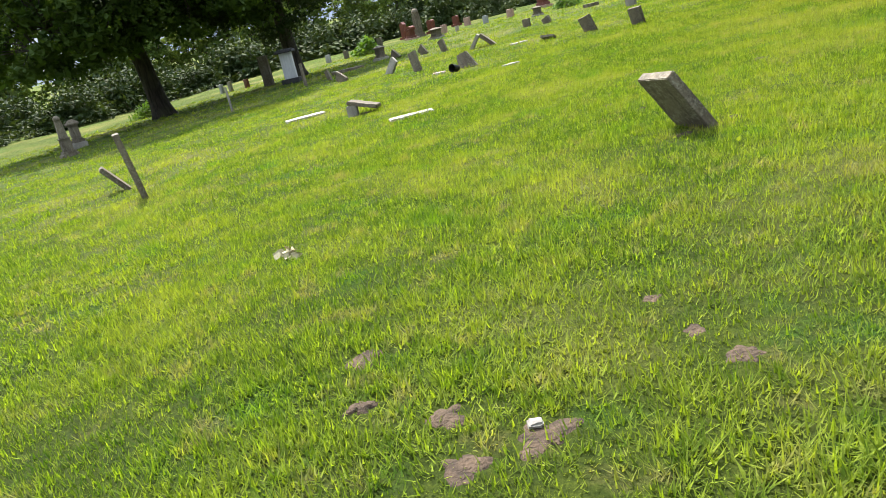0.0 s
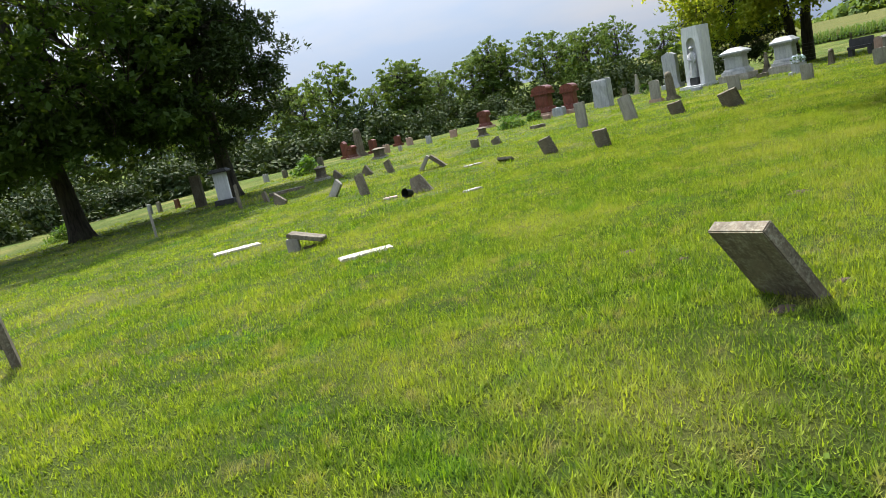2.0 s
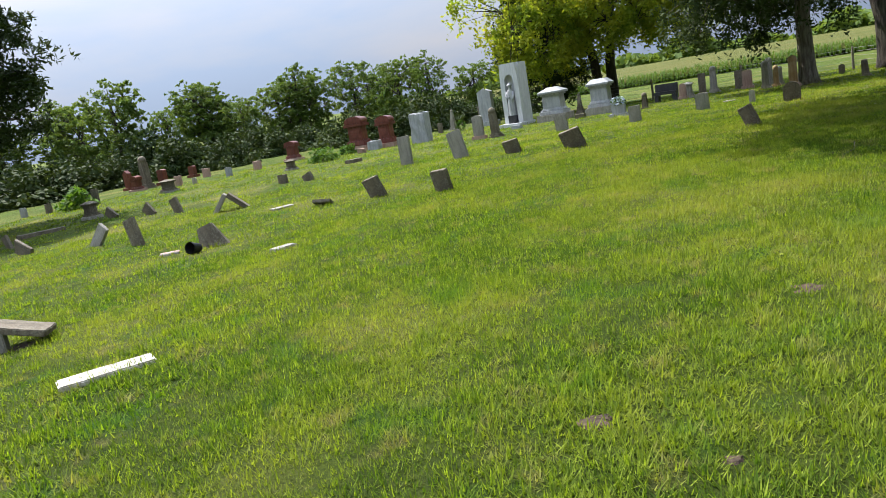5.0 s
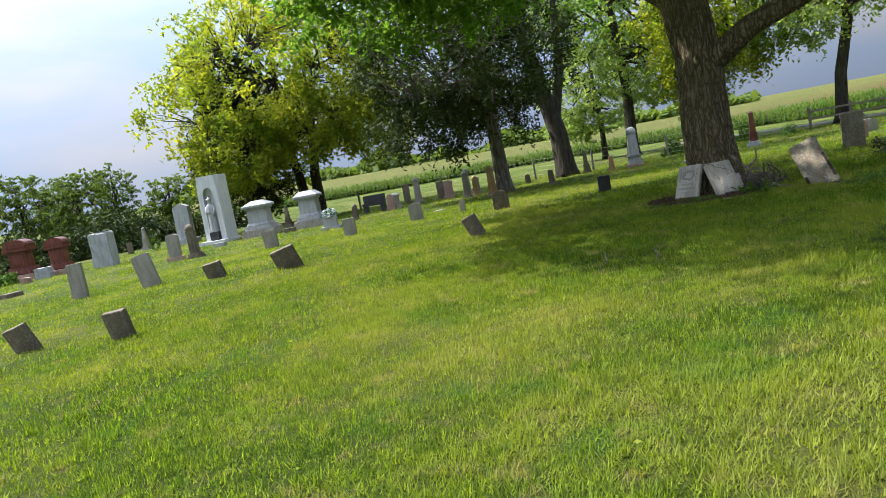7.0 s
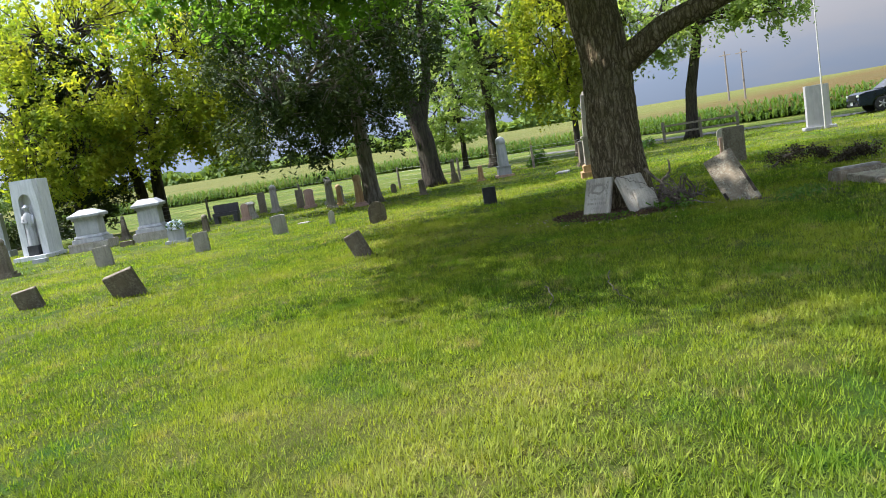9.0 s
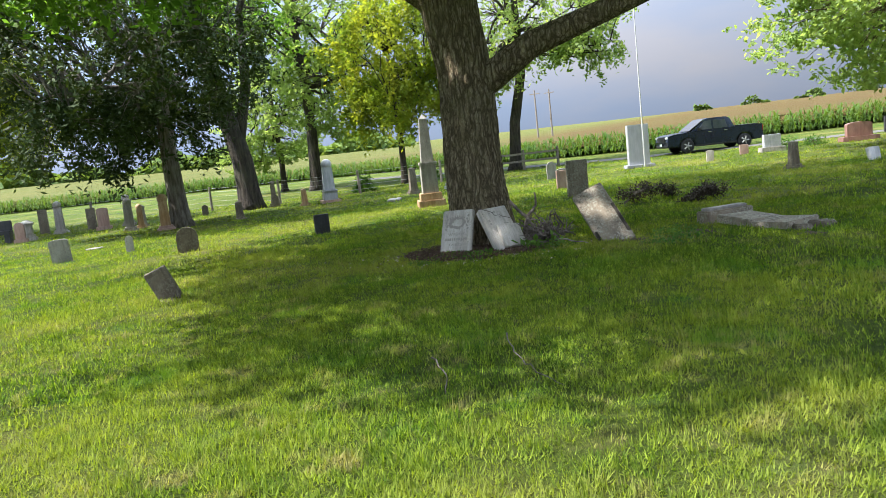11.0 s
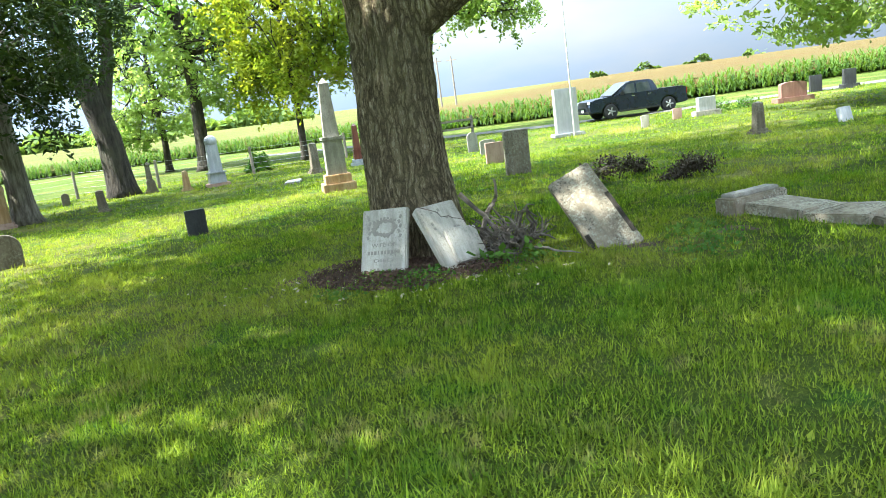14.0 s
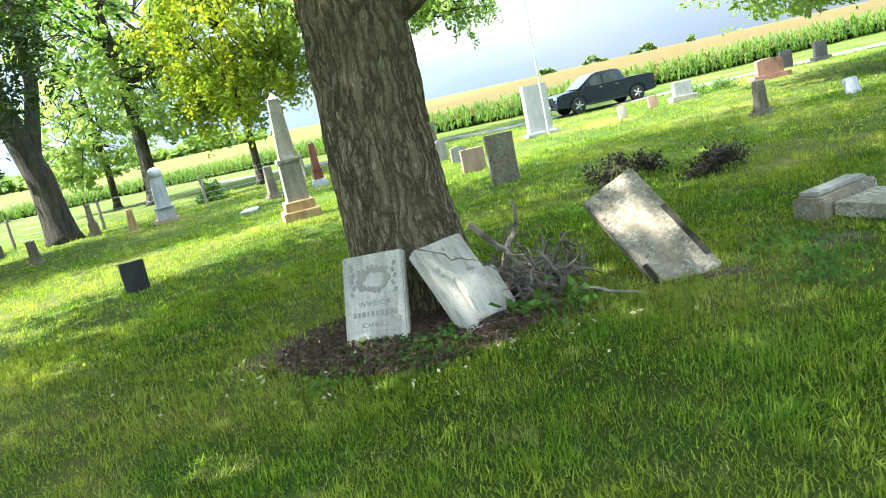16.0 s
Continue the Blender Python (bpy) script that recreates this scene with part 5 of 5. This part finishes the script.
blades("grass", 0.0, 3.2, 640000, 0.066, 0.0105, 1, "short green lawn grass with yellow patches", 9, 0.042)
blades("grass", 3.2, 8.0, 460000, 0.07, 0.015, 2, "short green lawn grass with yellow patches", 10, 0.05)
blades("grass", 8.0, 18.0, 340000, 0.075, 0.021, 3, "mown lawn grass among the gravestones", 10, 0.06)
blades("grass", 18.0, 38.0, 140000, 0.09, 0.036, 4, "mown lawn grass among distant gravestones", 10, 0.08)


def weeds(name, places, size, material, label, category, spread, count, seed):
    rng = np.random.default_rng(seed)
    pts = []
    for x, y, h in places:
        q = rng.normal(0, spread, (count, 2))
        gx_, gy_ = x + q[:, 0], y + q[:, 1]
        pts.append(np.stack([gx_, gy_, terrain(gx_, gy_) + 0.02 + h * rng.uniform(0, 1, count)], 1))
    ob = new(name, leaf_mesh(name, np.concatenate(pts), size, material, rng, slim=0.6))
    return tagged(ob, label, category, kind="stuff")


weeds("ground_weeds", [(15.2, 16.75, 0.05), (15.0, 16.3, 0.06), (14.6, 16.9, 0.04), (14.75, 16.2, 0.05), (15.35, 15.3, 0.12), (15.5, 15.0, 0.1), (16.0, 13.4, 0.06), (15.6, 13.2, 0.06), (16.4, 13.2, 0.05), (15.2, 13.4, 0.05), (15.1, 16.1, 0.06)],
      0.055, M_WEED, "low broad-leaved weeds near the tree", "weeds", 0.16, 120, 3)
weeds("ground_weeds", [(15.55, 15.1, 0.25), (15.4, 15.5, 0.16)], 0.13, M_WEED, "large-leaved weeds at the brush pile", "weeds", 0.12, 15, 4)
weeds("fallen_leaves", [(9 + 1.1 * i * math.cos(i), 13.5 + 0.9 * i * math.sin(i * 1.3), 0.02) for i in range(9)] + [(1, 5, 0.02), (2.5, 8, 0.02), (4, 13, 0.02)], 0.05, M_LEAFY, "scattered yellow fallen leaves", "leaves", 1.2, 5, 6)

# ---- dead brush and sticks ----
def brush(name, x, y, r, h, n, label, seed, leafy=0, thick=0.02, rz=0.0):
    rng = np.random.default_rng(seed)
    root = thing(name, pose(x, y, ground(x, y), 0, 0, rz), label, "brush")
    leaves = []
    for i in range(n):
        bm = bmesh.new()
        a = rng.uniform(0, 2 * math.pi)
        p = np.array([rng.normal(0, r * 0.35), rng.normal(0, r * 0.25), rng.uniform(0.01, h * 0.35)])
        q = p + np.array([math.cos(a) * r * rng.uniform(0.4, 1.1), math.sin(a) * r * rng.uniform(0.3, 0.8), h * rng.uniform(-0.15, 0.75)])
        q[2] = max(q[2], 0.02)
        path = bent(p, q, rng.uniform(-0.05, 0.1), 4, rng, 0.05 * r)
        t = thick * rng.uniform(0.3, 1.0)
        tube(bm, path, np.linspace(t, t * 0.25, 5), 5)
        for j in range(2):
            s = path[rng.integers(1, 4)]
            e = s + rng.normal(0, 0.22 * r, 3)
            e[2] = max(e[2], 0.02)
            tube(bm, [s, (s + e) / 2 + rng.normal(0, 0.03, 3), e], [t * 0.5, t * 0.35, t * 0.12], 4)
            leaves.append(e)
        leaves += path[1:]
        part("branch", bm, M_STICK, root)
    if leafy:
        c = np.array(leaves)
        c = c[rng.integers(0, len(c), leafy)] + rng.normal(0, 0.06, (leafy, 3))
        c[:, 2] = np.maximum(c[:, 2], 0.03)
        ob = new("withered_leaves", leaf_mesh("withered_leaves", c, 0.09, M_DEADLEAF, rng, droop=0.8))
        ob.parent = root
    return root


brush("brush_pile", 15.9, 15.35, 0.55, 0.55, 75, "pile of dead grey branches against the trunk", 41, 0, 0.026)


def bough(x, y, rz, length, h, seed, label):
    """A broken bough on the lawn: a bowed limb with side twigs under a ragged heap of curled dead leaves."""
    rng = np.random.default_rng(seed)
    root = thing("fallen_branch", pose(x, y, ground(x, y), 0, 0, rz), label, "branch")
    spine = bent((-length / 2, 0, 0.05), (length / 2, 0.1, 0.12), h * 0.55, 9, rng, 0.03)
    bm = bmesh.new()
    tube(bm, spine, np.linspace(0.028, 0.008, 10), 6)
    part("limb", bm, M_STICK, root)
    pts = []
    for i in range(26):
        p = spine[rng.integers(1, 10)]
        q = p + np.array([rng.normal(0, 0.16), rng.normal(0, 0.24), rng.uniform(-0.1, h * 0.6)])
        q[2] = max(q[2], 0.03)
        path = bent(p, q, 0.05, 3, rng, 0.02)
        bm = bmesh.new()
        tube(bm, path, [0.011, 0.008, 0.006, 0.003], 5)
        part("twig", bm, M_STICK, root)
        for f in rng.uniform(0.2, 1.05, 60):
            pts.append(p + (q - p) * f + rng.normal(0, 0.045, 3) - np.array([0, 0, 0.1 * rng.uniform(0, 1)]))
    for i in range(3):
        p = spine[7 + i % 3]
        bm = bmesh.new()
        tube(bm, bent(p, p + np.array([rng.uniform(0.3, 0.6), rng.normal(0, 0.25), rng.uniform(-0.05, 0.15)]), 0.06, 4, rng, 0.03), [0.012, 0.009, 0.007, 0.005, 0.003], 5)
        part("twig", bm, M_STICK, root)
    pts = np.array(pts)
    pts[:, 2] = np.maximum(pts[:, 2], 0.025)
    ob = new("withered_leaves", leaf_mesh("withered_leaves", pts, 0.052, M_DEADLEAF, rng, flat=0.9, droop=0.6, slim=0.6))
    ob.parent = root
    return root


bough(21.4, 14.2, -40, 1.5, 0.4, 43, "fallen branch with a heap of withered brown leaves")
bough(20.7, 12.95, -55, 0.8, 0.22, 47, "small fallen branch with withered brown leaves")


def stick(name, pts, r, label, mat=M_STICK):
    bm = bmesh.new()
    p3 = [np.array([x, y, ground(x, y) + z]) for x, y, z in pts]
    path = []
    rng = np.random.default_rng(len(pts) + int(abs(pts[0][0]) * 10))
    for a, b in zip(p3, p3[1:]):
        path += [a + (b - a) * i / 4 + rng.normal(0, 0.008, 3) for i in range(4)]
    path.append(p3[-1])
    tube(bm, path, np.linspace(r, r * 0.35, len(path)), 6)
    return solid(name, bm, mat, pose(0, 0, 0), label, "stick")


stick("fallen_stick", [(10.45, 14.45, 0.03), (9.85, 14.2, 0.05), (9.45, 13.92, 0.03), (9.2, 13.65, 0.02)], 0.007, "thin grey fallen twig in the grass")
stick("fallen_stick", [(9.6, 14.85, 0.1), (9.35, 14.63, 0.04), (9.0, 14.5, 0.02)], 0.008, "short forked twig in the grass")
stick("fallen_stick", [(15.85, 15.35, 0.1), (15.5, 14.9, 0.1), (15.35, 14.55, 0.06)], 0.02, "pale bare stick lying by the brush pile", M_POST)
stick("dead_branch", [(15.95, 15.75, 0.05), (15.9, 15.6, 0.5), (16.1, 15.5, 0.62), (16.05, 15.5, 0.85)], 0.035, "upright dead branch by the trunk")
stick("dead_branch", [(15.75, 15.85, 0.75), (15.85, 15.6, 0.45), (15.8, 15.4, 0.2), (15.7, 15.3, 0.04)], 0.032, "thick dark broken limb against the trunk")
stick("dead_vine", [(15.35, 16.25, 0.72), (15.25, 15.95, 0.62), (15.3, 15.75, 0.55), (15.45, 15.6, 0.35)], 0.007, "thin dead vine across the broken stone")
withered = weeds("withered_plant", [(-1.74, 6.04, 0.05)], 0.11, M_STRAW, "dry pale leaf cluster on the lawn", "leaves", 0.06, 22, 9)
for x, y, s in ((15.02, 15.78, 0.04), (14.9, 15.6, 0.03), (15.1, 15.95, 0.03), (0.02, 2.62, 0.035)):
    solid("stone_chip", block(s * 1.8, s * 1.3, s * 0.7, s * 0.2, s * 0.25, 3, freq=30), M_PALE, pose(x, y, ground(x, y) + 0.015, 8, 5, 40 * x), "small white stone chip on the soil", "stone")

# ---- fence ----
FENCE = [(22.5, 60.0), (25.5, 53.0), (29.5, 47.5), (33.2, 43.5), (36.86, 38.81), (37.37, 34.76), (39.31, 30.96), (43.16, 27.73), (47.5, 26.2)]
fence = thing("wire_fence", pose(0, 0, 0), "sagging wire fence on grey wooden posts", "fence")
for i, (x, y) in enumerate(FENCE):
    bm = bmesh.new()
    tube(bm, [(0, 0, -0.1), (0.01, 0, 0.6), (0.02, 0.01, 1.28)], [0.075, 0.07, 0.062], 9)
    rough_up(bm, 0.008, 8, i)
    part("post", bm, M_POST, fence, m=pose(x, y, ground(x, y), (i * 37) % 7 - 3, (i * 53) % 9 - 4, i * 40))
for hgt in (0.25, 0.5, 0.75, 1.0, 1.2):
    bm = bmesh.new()
    for a, b in zip(FENCE, FENCE[1:]):
        pa, pb = (a[0], a[1], ground(*a) + hgt), (b[0], b[1], ground(*b) + hgt)
        tube(bm, bent(pa, pb, -0.05, 6, np.random.default_rng(3), 0.01), [0.006] * 7, 4, False)
    part("wire", bm, M_WIRE, fence)
gate = thing("rail_fence", pose(47.5, 26.2, ground(47.5, 26.2), 0, 0, -60), "short grey wooden rail fence under the trees", "fence")
for j in range(3):
    part("post", block(0.14, 0.14, 1.25, 0.012, 0.006, 2), M_POST, gate, m=pose(2.2 * j, 0, 0))
for hgt in (0.5, 0.95):
    part("rail", block(4.5, 0.05, 0.12, 0.01, 0.004, 2), M_POST, gate, m=pose(2.2, -0.1, hgt))

# flagpole
pole = thing("flagpole", pose(36.9, 15.85, ground(36.9, 15.85), 0, -1.5, 0), "thin white bare flagpole", "flagpole")
bm = bmesh.new()
tube(bm, [(0, 0, 0), (0, 0, 3), (0, 0, 7.2)], [0.034, 0.03, 0.02], 10)
part("shaft", bm, M_POLE, pole)
bm = bmesh.new()
bmesh.ops.create_uvsphere(bm, u_segments=12, v_segments=8, radius=0.06)
part("finial", bm, M_POLE, pole, m=pose(0, 0, 7.24))

# ---- corn ----
EDGE = [(84, -60), (74, -26), (66, -2), (60, 15), (65, 28), (80, 42), (84, 60), (74, 78), (58, 98), (46, 122), (38, 152)]


def edge_points(step):
    out = []
    for a, b in zip(EDGE, EDGE[1:]):
        n = max(1, int(math.dist(a, b) / step))
        out += [(a[0] + (b[0] - a[0]) * i / n, a[1] + (b[1] - a[1]) * i / n) for i in range(n)]
    return out


rngk = np.random.default_rng(12)
vs, fs = [], []
count = 0
for ex, ey in edge_points(0.42):
    u = np.array([ex - 10, ey - 20]) / math.hypot(ex - 10, ey - 20)
    for row in range(5):
        x, y = np.array([ex, ey]) + u * row * 0.7 + rngk.normal(0, 0.12, 2)
        z = ground(x, y)
        h = rngk.uniform(1.1, 1.7)
        for j in range(9):
            zz = z + h * (0.08 + 0.1 * j)
            a = rngk.uniform(0, 2 * math.pi)
            l = rngk.uniform(0.4, 0.65)
            c, s = math.cos(a), math.sin(a)
            w = 0.045
            vs += [(x - s * w, y + c * w, zz), (x + s * w, y - c * w, zz), (x + c * l * 0.35 + s * w, y + s * l * 0.35 - c * w, zz + 0.34), (x + c * l * 0.35 - s * w, y + s * l * 0.35 + c * w, zz + 0.34), (x + c * l * 0.85, y + s * l * 0.85, zz + 0.22), (x + c * l * 0.86, y + s * l * 0.86, zz + 0.21)]
            k0 = count * 6
            fs += [(k0, k0 + 1, k0 + 2, k0 + 3), (k0 + 3, k0 + 2, k0 + 5, k0 + 4)]
            count += 1
corn = new("corn", raw_mesh("corn", np.array(vs), np.array(fs), M_CORN))
tagged(corn, "rows of tall green corn at the field edge", "corn", kind="stuff")
vs, fs = [], []
ring = edge_points(3.0)
depth = [2.4, 2.7, 4, 7, 11, 17, 26, 40, 60, 90, 130, 190, 280, 420, 640, 1000]
for ex, ey in ring:
    u = np.array([ex - 10, ey - 20]) / math.hypot(ex - 10, ey - 20)
    for d in depth:
        x, y = np.array([ex, ey]) + u * d
        vs.append((x, y, ground(x, y) + (0.7 if d < 2.6 else 1.4) + 0.16 * noise.noise(Vector((x * 0.9, y * 0.9, 0)))))
nd = len(depth)
for i in range(len(ring) - 1):
    for j in range(nd - 1):
        fs.append((i * nd + j, i * nd + j + 1, (i + 1) * nd + j + 1, (i + 1) * nd + j))
top = new("corn_tops", raw_mesh("corn_tops", np.array(vs), np.array(fs), M_TASSEL))
tagged(top, "tan tasselled tops of a wide corn field", "corn", kind="stuff")

# ---- undergrowth and bushes ----
def bush(x, y, r, h, label, leaf, seed, n=900, size=0.16, group=""):
    rng = np.random.default_rng(seed)
    root = thing("bush", pose(x, y, ground(x, y)), label, "bush", group)
    bm = bmesh.new()
    for i in range(7):
        a = rng.uniform(0, 2 * math.pi)
        tube(bm, bent((0, 0, -0.02), (r * 0.7 * math.cos(a), r * 0.7 * math.sin(a), h * rng.uniform(0.4, 0.85)), 0.1, 3, rng, 0.03), [0.025, 0.018, 0.012, 0.006], 5)
    part("stems", bm, M_STICK, root)
    u = rng.normal(0, 1, (n, 3))
    u /= np.linalg.norm(u, axis=1)[:, None]
    u[:, 2] = np.abs(u[:, 2])
    lump = 1 + 0.3 * np.sin(u[:, 0] * 5 + seed) * np.cos(u[:, 1] * 4) + 0.15 * np.sin(u[:, 2] * 9)
    c = u * np.array([r, r, h]) * (lump * rng.uniform(0.6, 1.05, n))[:, None]
    c[:, 2] = np.maximum(c[:, 2], 0.06)
    ob = new("foliage", leaf_mesh("foliage", c, size, leaf, rng))
    ob.parent = root
    return root


bush(6.94, 44.6, 0.75, 0.65, "low rounded green bush", M_WEED, 61)
bush(9.0, 47.6, 0.5, 0.45, "small green bush near the red monuments", M_WEED, 62)
bush(-17.7, 42.1, 0.8, 0.7, "leafy green bush beside the dark tree", M_WEED, 63)
bush(-5.2, 47.4, 0.9, 0.9, "spiky green shrub by the woods", M_WEED, 64, 500, 0.3)
bush(44.6, 28.8, 0.6, 0.8, "small green bush by the fence", M_WEED, 65)
bush(40.8, 31.5, 0.6, 0.9, "small green bush at the fence line", M_WEED, 66)
bush(40.9, 10.0, 0.6, 0.45, "low leafy plant beside a headstone", M_WEED, 67, 500, 0.1)
bush(41.2, 8.9, 0.5, 0.4, "low leafy plant beside a pink headstone", M_WEED, 68, 500, 0.1)
bush(43.5, 25.8, 0.5, 0.5, "low leafy plant near the lane", M_WEED, 69, 400, 0.12)
# undergrowth leaf colour is kept dark to carry the shade of the woods
bush_a = bush(0, 66, 2.6, 2.6, "dense undergrowth at the edge of the woods", M_LEAFD, 71, 2400, 0.4, "woodland undergrowth")
rngu = np.random.default_rng(17)
for i in range(46):
    az = -56 + 1.8 * i
    if az > 25:
        continue
    far = 61 + rngu.uniform(-3, 8) - 0.12 * max(0, -az - 12)
    x, y = far * math.sin(radians(az)), 4 + far * math.cos(radians(az))
    b_ob = copy_thing(bush_a, pose(x, y, ground(x, y) - 0.05, 0, 0, rngu.uniform(0, 360)))
    s = rngu.uniform(0.75, 1.25) * (0.7 if az > 2 else 1.0)
    b_ob.scale = (s, s, s * rngu.uniform(0.7, 1.2))

# ---- far distance ----
rngd = np.random.default_rng(23)
n = 9000
t = rngd.uniform(0, 1, n)
azd = np.radians(20 + 45 * t)
rd = rngd.uniform(300, 345, n)
lumps = 5.5 + 2.5 * np.sin(azd * 31) + 2.0 * np.sin(azd * 77 + 1)
dx, dy = rd * np.sin(azd), rd * np.cos(azd)
pts = np.stack([dx, dy, terrain(dx, dy) + lumps * rngd.uniform(0.1, 1, n)], 1)
ob = new("distant_trees", leaf_mesh("distant_trees", pts, 3.2, M_WOODS, rngd, slim=0.8))
tagged(ob, "hazy line of distant trees beyond the fields", "trees", kind="stuff")

dxr = rngd.uniform(88, 99, 900)
lump = np.clip(np.sin(np.radians(dxr) * 95) + 0.35 * np.sin(np.radians(dxr) * 260), 0, 1)
dx, dy = 520 * np.sin(np.radians(dxr)), 14 + 520 * np.cos(np.radians(dxr))
pts = np.stack([dx, dy, terrain(dx, dy) + 1.5 + 5.0 * lump * rngd.uniform(0.1, 1, 900)], 1)[lump > 0.05]
ob = new("distant_trees", leaf_mesh("distant_trees", pts, 2.6, M_WOODS, rngd, slim=0.8))
tagged(ob, "low hazy clumps of trees on the horizon", "trees", kind="stuff")
for x, y in ((146.5, 47.0), (148.5, 44.6)):
    up_ = thing("utility_pole", pose(x, y, ground(x, y)), "far wooden utility pole beyond the corn", "utility pole")
    bm = bmesh.new()
    tube(bm, [(0, 0, -0.3), (0, 0, 5), (0, 0, 10.5)], [0.2, 0.17, 0.13], 8)
    part("pole", bm, M_POST, up_)
    part("crossarm", block(2.2, 0.14, 0.16, 0.01, 0.0, 0), M_POST, up_, m=pose(0, 0, 9.7, 0, 0, 75))

# ---- pickup truck ----
def extrude_profile(pts, w, taper_top=None):
    """A closed side outline (x along the truck, z up) swept across its width."""
    bm = bmesh.new()
    zmax = max(p[1] for p in pts)
    zmin = min(p[1] for p in pts)

    def half(z):
        k = w / 2
        if taper_top:
            k -= taper_top * (z - zmin) / (zmax - zmin)
        return k
    a = [bm.verts.new((x, -half(z), z)) for x, z in pts]
    b = [bm.verts.new((x, half(z), z)) for x, z in pts]
    bm.faces.new(a)
    bm.faces.new(b[::-1])
    for i in range(len(pts)):
        j = (i + 1) % len(pts)
        bm.faces.new((a[j], a[i], b[i], b[j]))
    bmesh.ops.recalc_face_normals(bm, faces=bm.faces)
    return bm


def arch(cx, r, n=9):
    return [(cx + r * math.cos(math.pi * i / n), 0.36 + r * math.sin(math.pi * i / n)) for i in range(n + 1)]


TX, TY, TRZ = 48.0, 13.5, -66.0
truck = thing("pickup_truck", pose(TX, TY, ground(TX, TY) + 0.03, 0, 0, TRZ), "dark blue four-door pickup truck parked on the lane", "pickup truck")
# x runs from the nose (minus) to the tailgate
side_pts = [(-2.62, 0.42), (-2.66, 0.7), (-2.6, 0.98), (-2.3, 1.06), (-1.35, 1.12), (0.95, 1.16), (2.6, 1.18), (2.66, 1.1), (2.66, 0.5), (2.55, 0.4)] + arch(1.62, 0.46) + [(1.1, 0.32), (-1.05, 0.32)] + arch(-1.56, 0.46) + [(-2.1, 0.36)]
bm = extrude_profile(side_pts, 1.96)
bmesh.ops.bevel(bm, geom=[e for e in bm.edges if abs(e.verts[0].co.y - e.verts[1].co.y) < 0.01], offset=0.05, segments=2, affect="EDGES")
part("body", bm, M_PAINT, truck)
bm = extrude_profile([(-1.35, 1.1), (-0.45, 1.72), (-0.25, 1.77), (0.7, 1.76), (0.92, 1.68), (1.12, 1.14)], 1.86, 0.2)
bmesh.ops.bevel(bm, geom=list(bm.edges), offset=0.03, segments=2, affect="EDGES")
part("cab", bm, M_PAINT, truck)
for s in (-1, 1):
    for pts in ([(-1.02, 1.16), (-0.5, 1.62), (-0.16, 1.65), (-0.16, 1.16)], [(-0.06, 1.16), (-0.06, 1.65), (0.62, 1.63), (0.72, 1.16)]):
        bm = extrude_profile(pts, 0.02)
        part("side_window", bm, M_GLASS, truck, m=Matrix.Translation((0, s * 0.862, 0)) @ Matrix.Translation((0, 0, 1.16)) @ Matrix.Rotation(radians(s * 10.5), 4, "X") @ Matrix.Translation((0, s * 0.055, -1.16)))
    bm = block(0.22, 0.09, 0.16, 0.03, 0.0, 0)
    part("mirror", bm, M_BLACK, truck, m=pose(-0.92, s * 1.06, 1.14))
    part("headlight", block(0.3, 0.34, 0.14, 0.03, 0.0, 0), M_LAMP, truck, m=pose(-2.52, s * 0.74, 0.84))
    part("tail_light", block(0.06, 0.16, 0.3, 0.02, 0.0, 0), M_TAIL, truck, m=pose(2.64, s * 0.88, 0.8))
    for hx in (-0.3, 0.58):
        part("door_handle", block(0.2, 0.035, 0.035, 0.01, 0.0, 0), M_CHROME, truck, m=pose(hx, s * 0.985, 1.02))
    part("side_sill", block(2.3, 0.05, 0.12, 0.02, 0.0, 0), M_BLACK, truck, m=pose(0.02, s * 0.97, 0.3))
bm = extrude_profile([(-1.33, 1.13), (-0.47, 1.70), (-0.5, 1.72), (-1.36, 1.15)], 1.5)
part("windscreen", bm, M_GLASS, truck, m=pose(-0.02, 0, 0.02))
part("grille", block(0.08, 1.2, 0.32, 0.03, 0.0, 0), M_BLACK, truck, m=pose(-2.645, 0, 0.66))
part("number_plate", block(0.02, 0.32, 0.16, 0.006, 0.0, 0), M_LAMP, truck, m=pose(-2.7, 0, 0.46))
part("bumper", block(0.2, 1.8, 0.2, 0.05, 0.0, 0), M_BLACK, truck, m=pose(-2.58, 0, 0.36))
part("rear_bumper", block(0.16, 1.8, 0.18, 0.04, 0.0, 0), M_BLACK, truck, m=pose(2.66, 0, 0.42))
part("bed_floor", block(1.4, 1.6, 0.03, 0.005, 0.0, 0), M_BLACK, truck, m=pose(1.85, 0, 1.185))
for x in (-1.56, 1.62):
    for s in (-1, 1):
        bm = bmesh.new()
        rings = tube(bm, [(0, -0.12, 0), (0, -0.1, 0), (0, 0.1, 0), (0, 0.12, 0)], [0.33, 0.375, 0.375, 0.33], 28)
        tyre = part("wheel", bm, M_TYRE, truck, m=pose(x, s * 0.86, 0.375))
        bm = bmesh.new()
        tube(bm, [(0, s * 0.115, 0), (0, s * 0.13, 0)], [0.245, 0.235], 24)
        rim = part("rim", bm, M_BLACK, tyre)
        bm = bmesh.new()
        for q in range(5):
            a = 2 * math.pi * q / 5
            tube(bm, [(0, s * 0.135, 0), (0.22 * math.cos(a), s * 0.135, 0.22 * math.sin(a))], [0.045, 0.03], 6)
        tube(bm, [(0, s * 0.12, 0), (0, s * 0.145, 0)], [0.06, 0.05], 12)
        part("spokes", bm, M_WIRE, tyre)
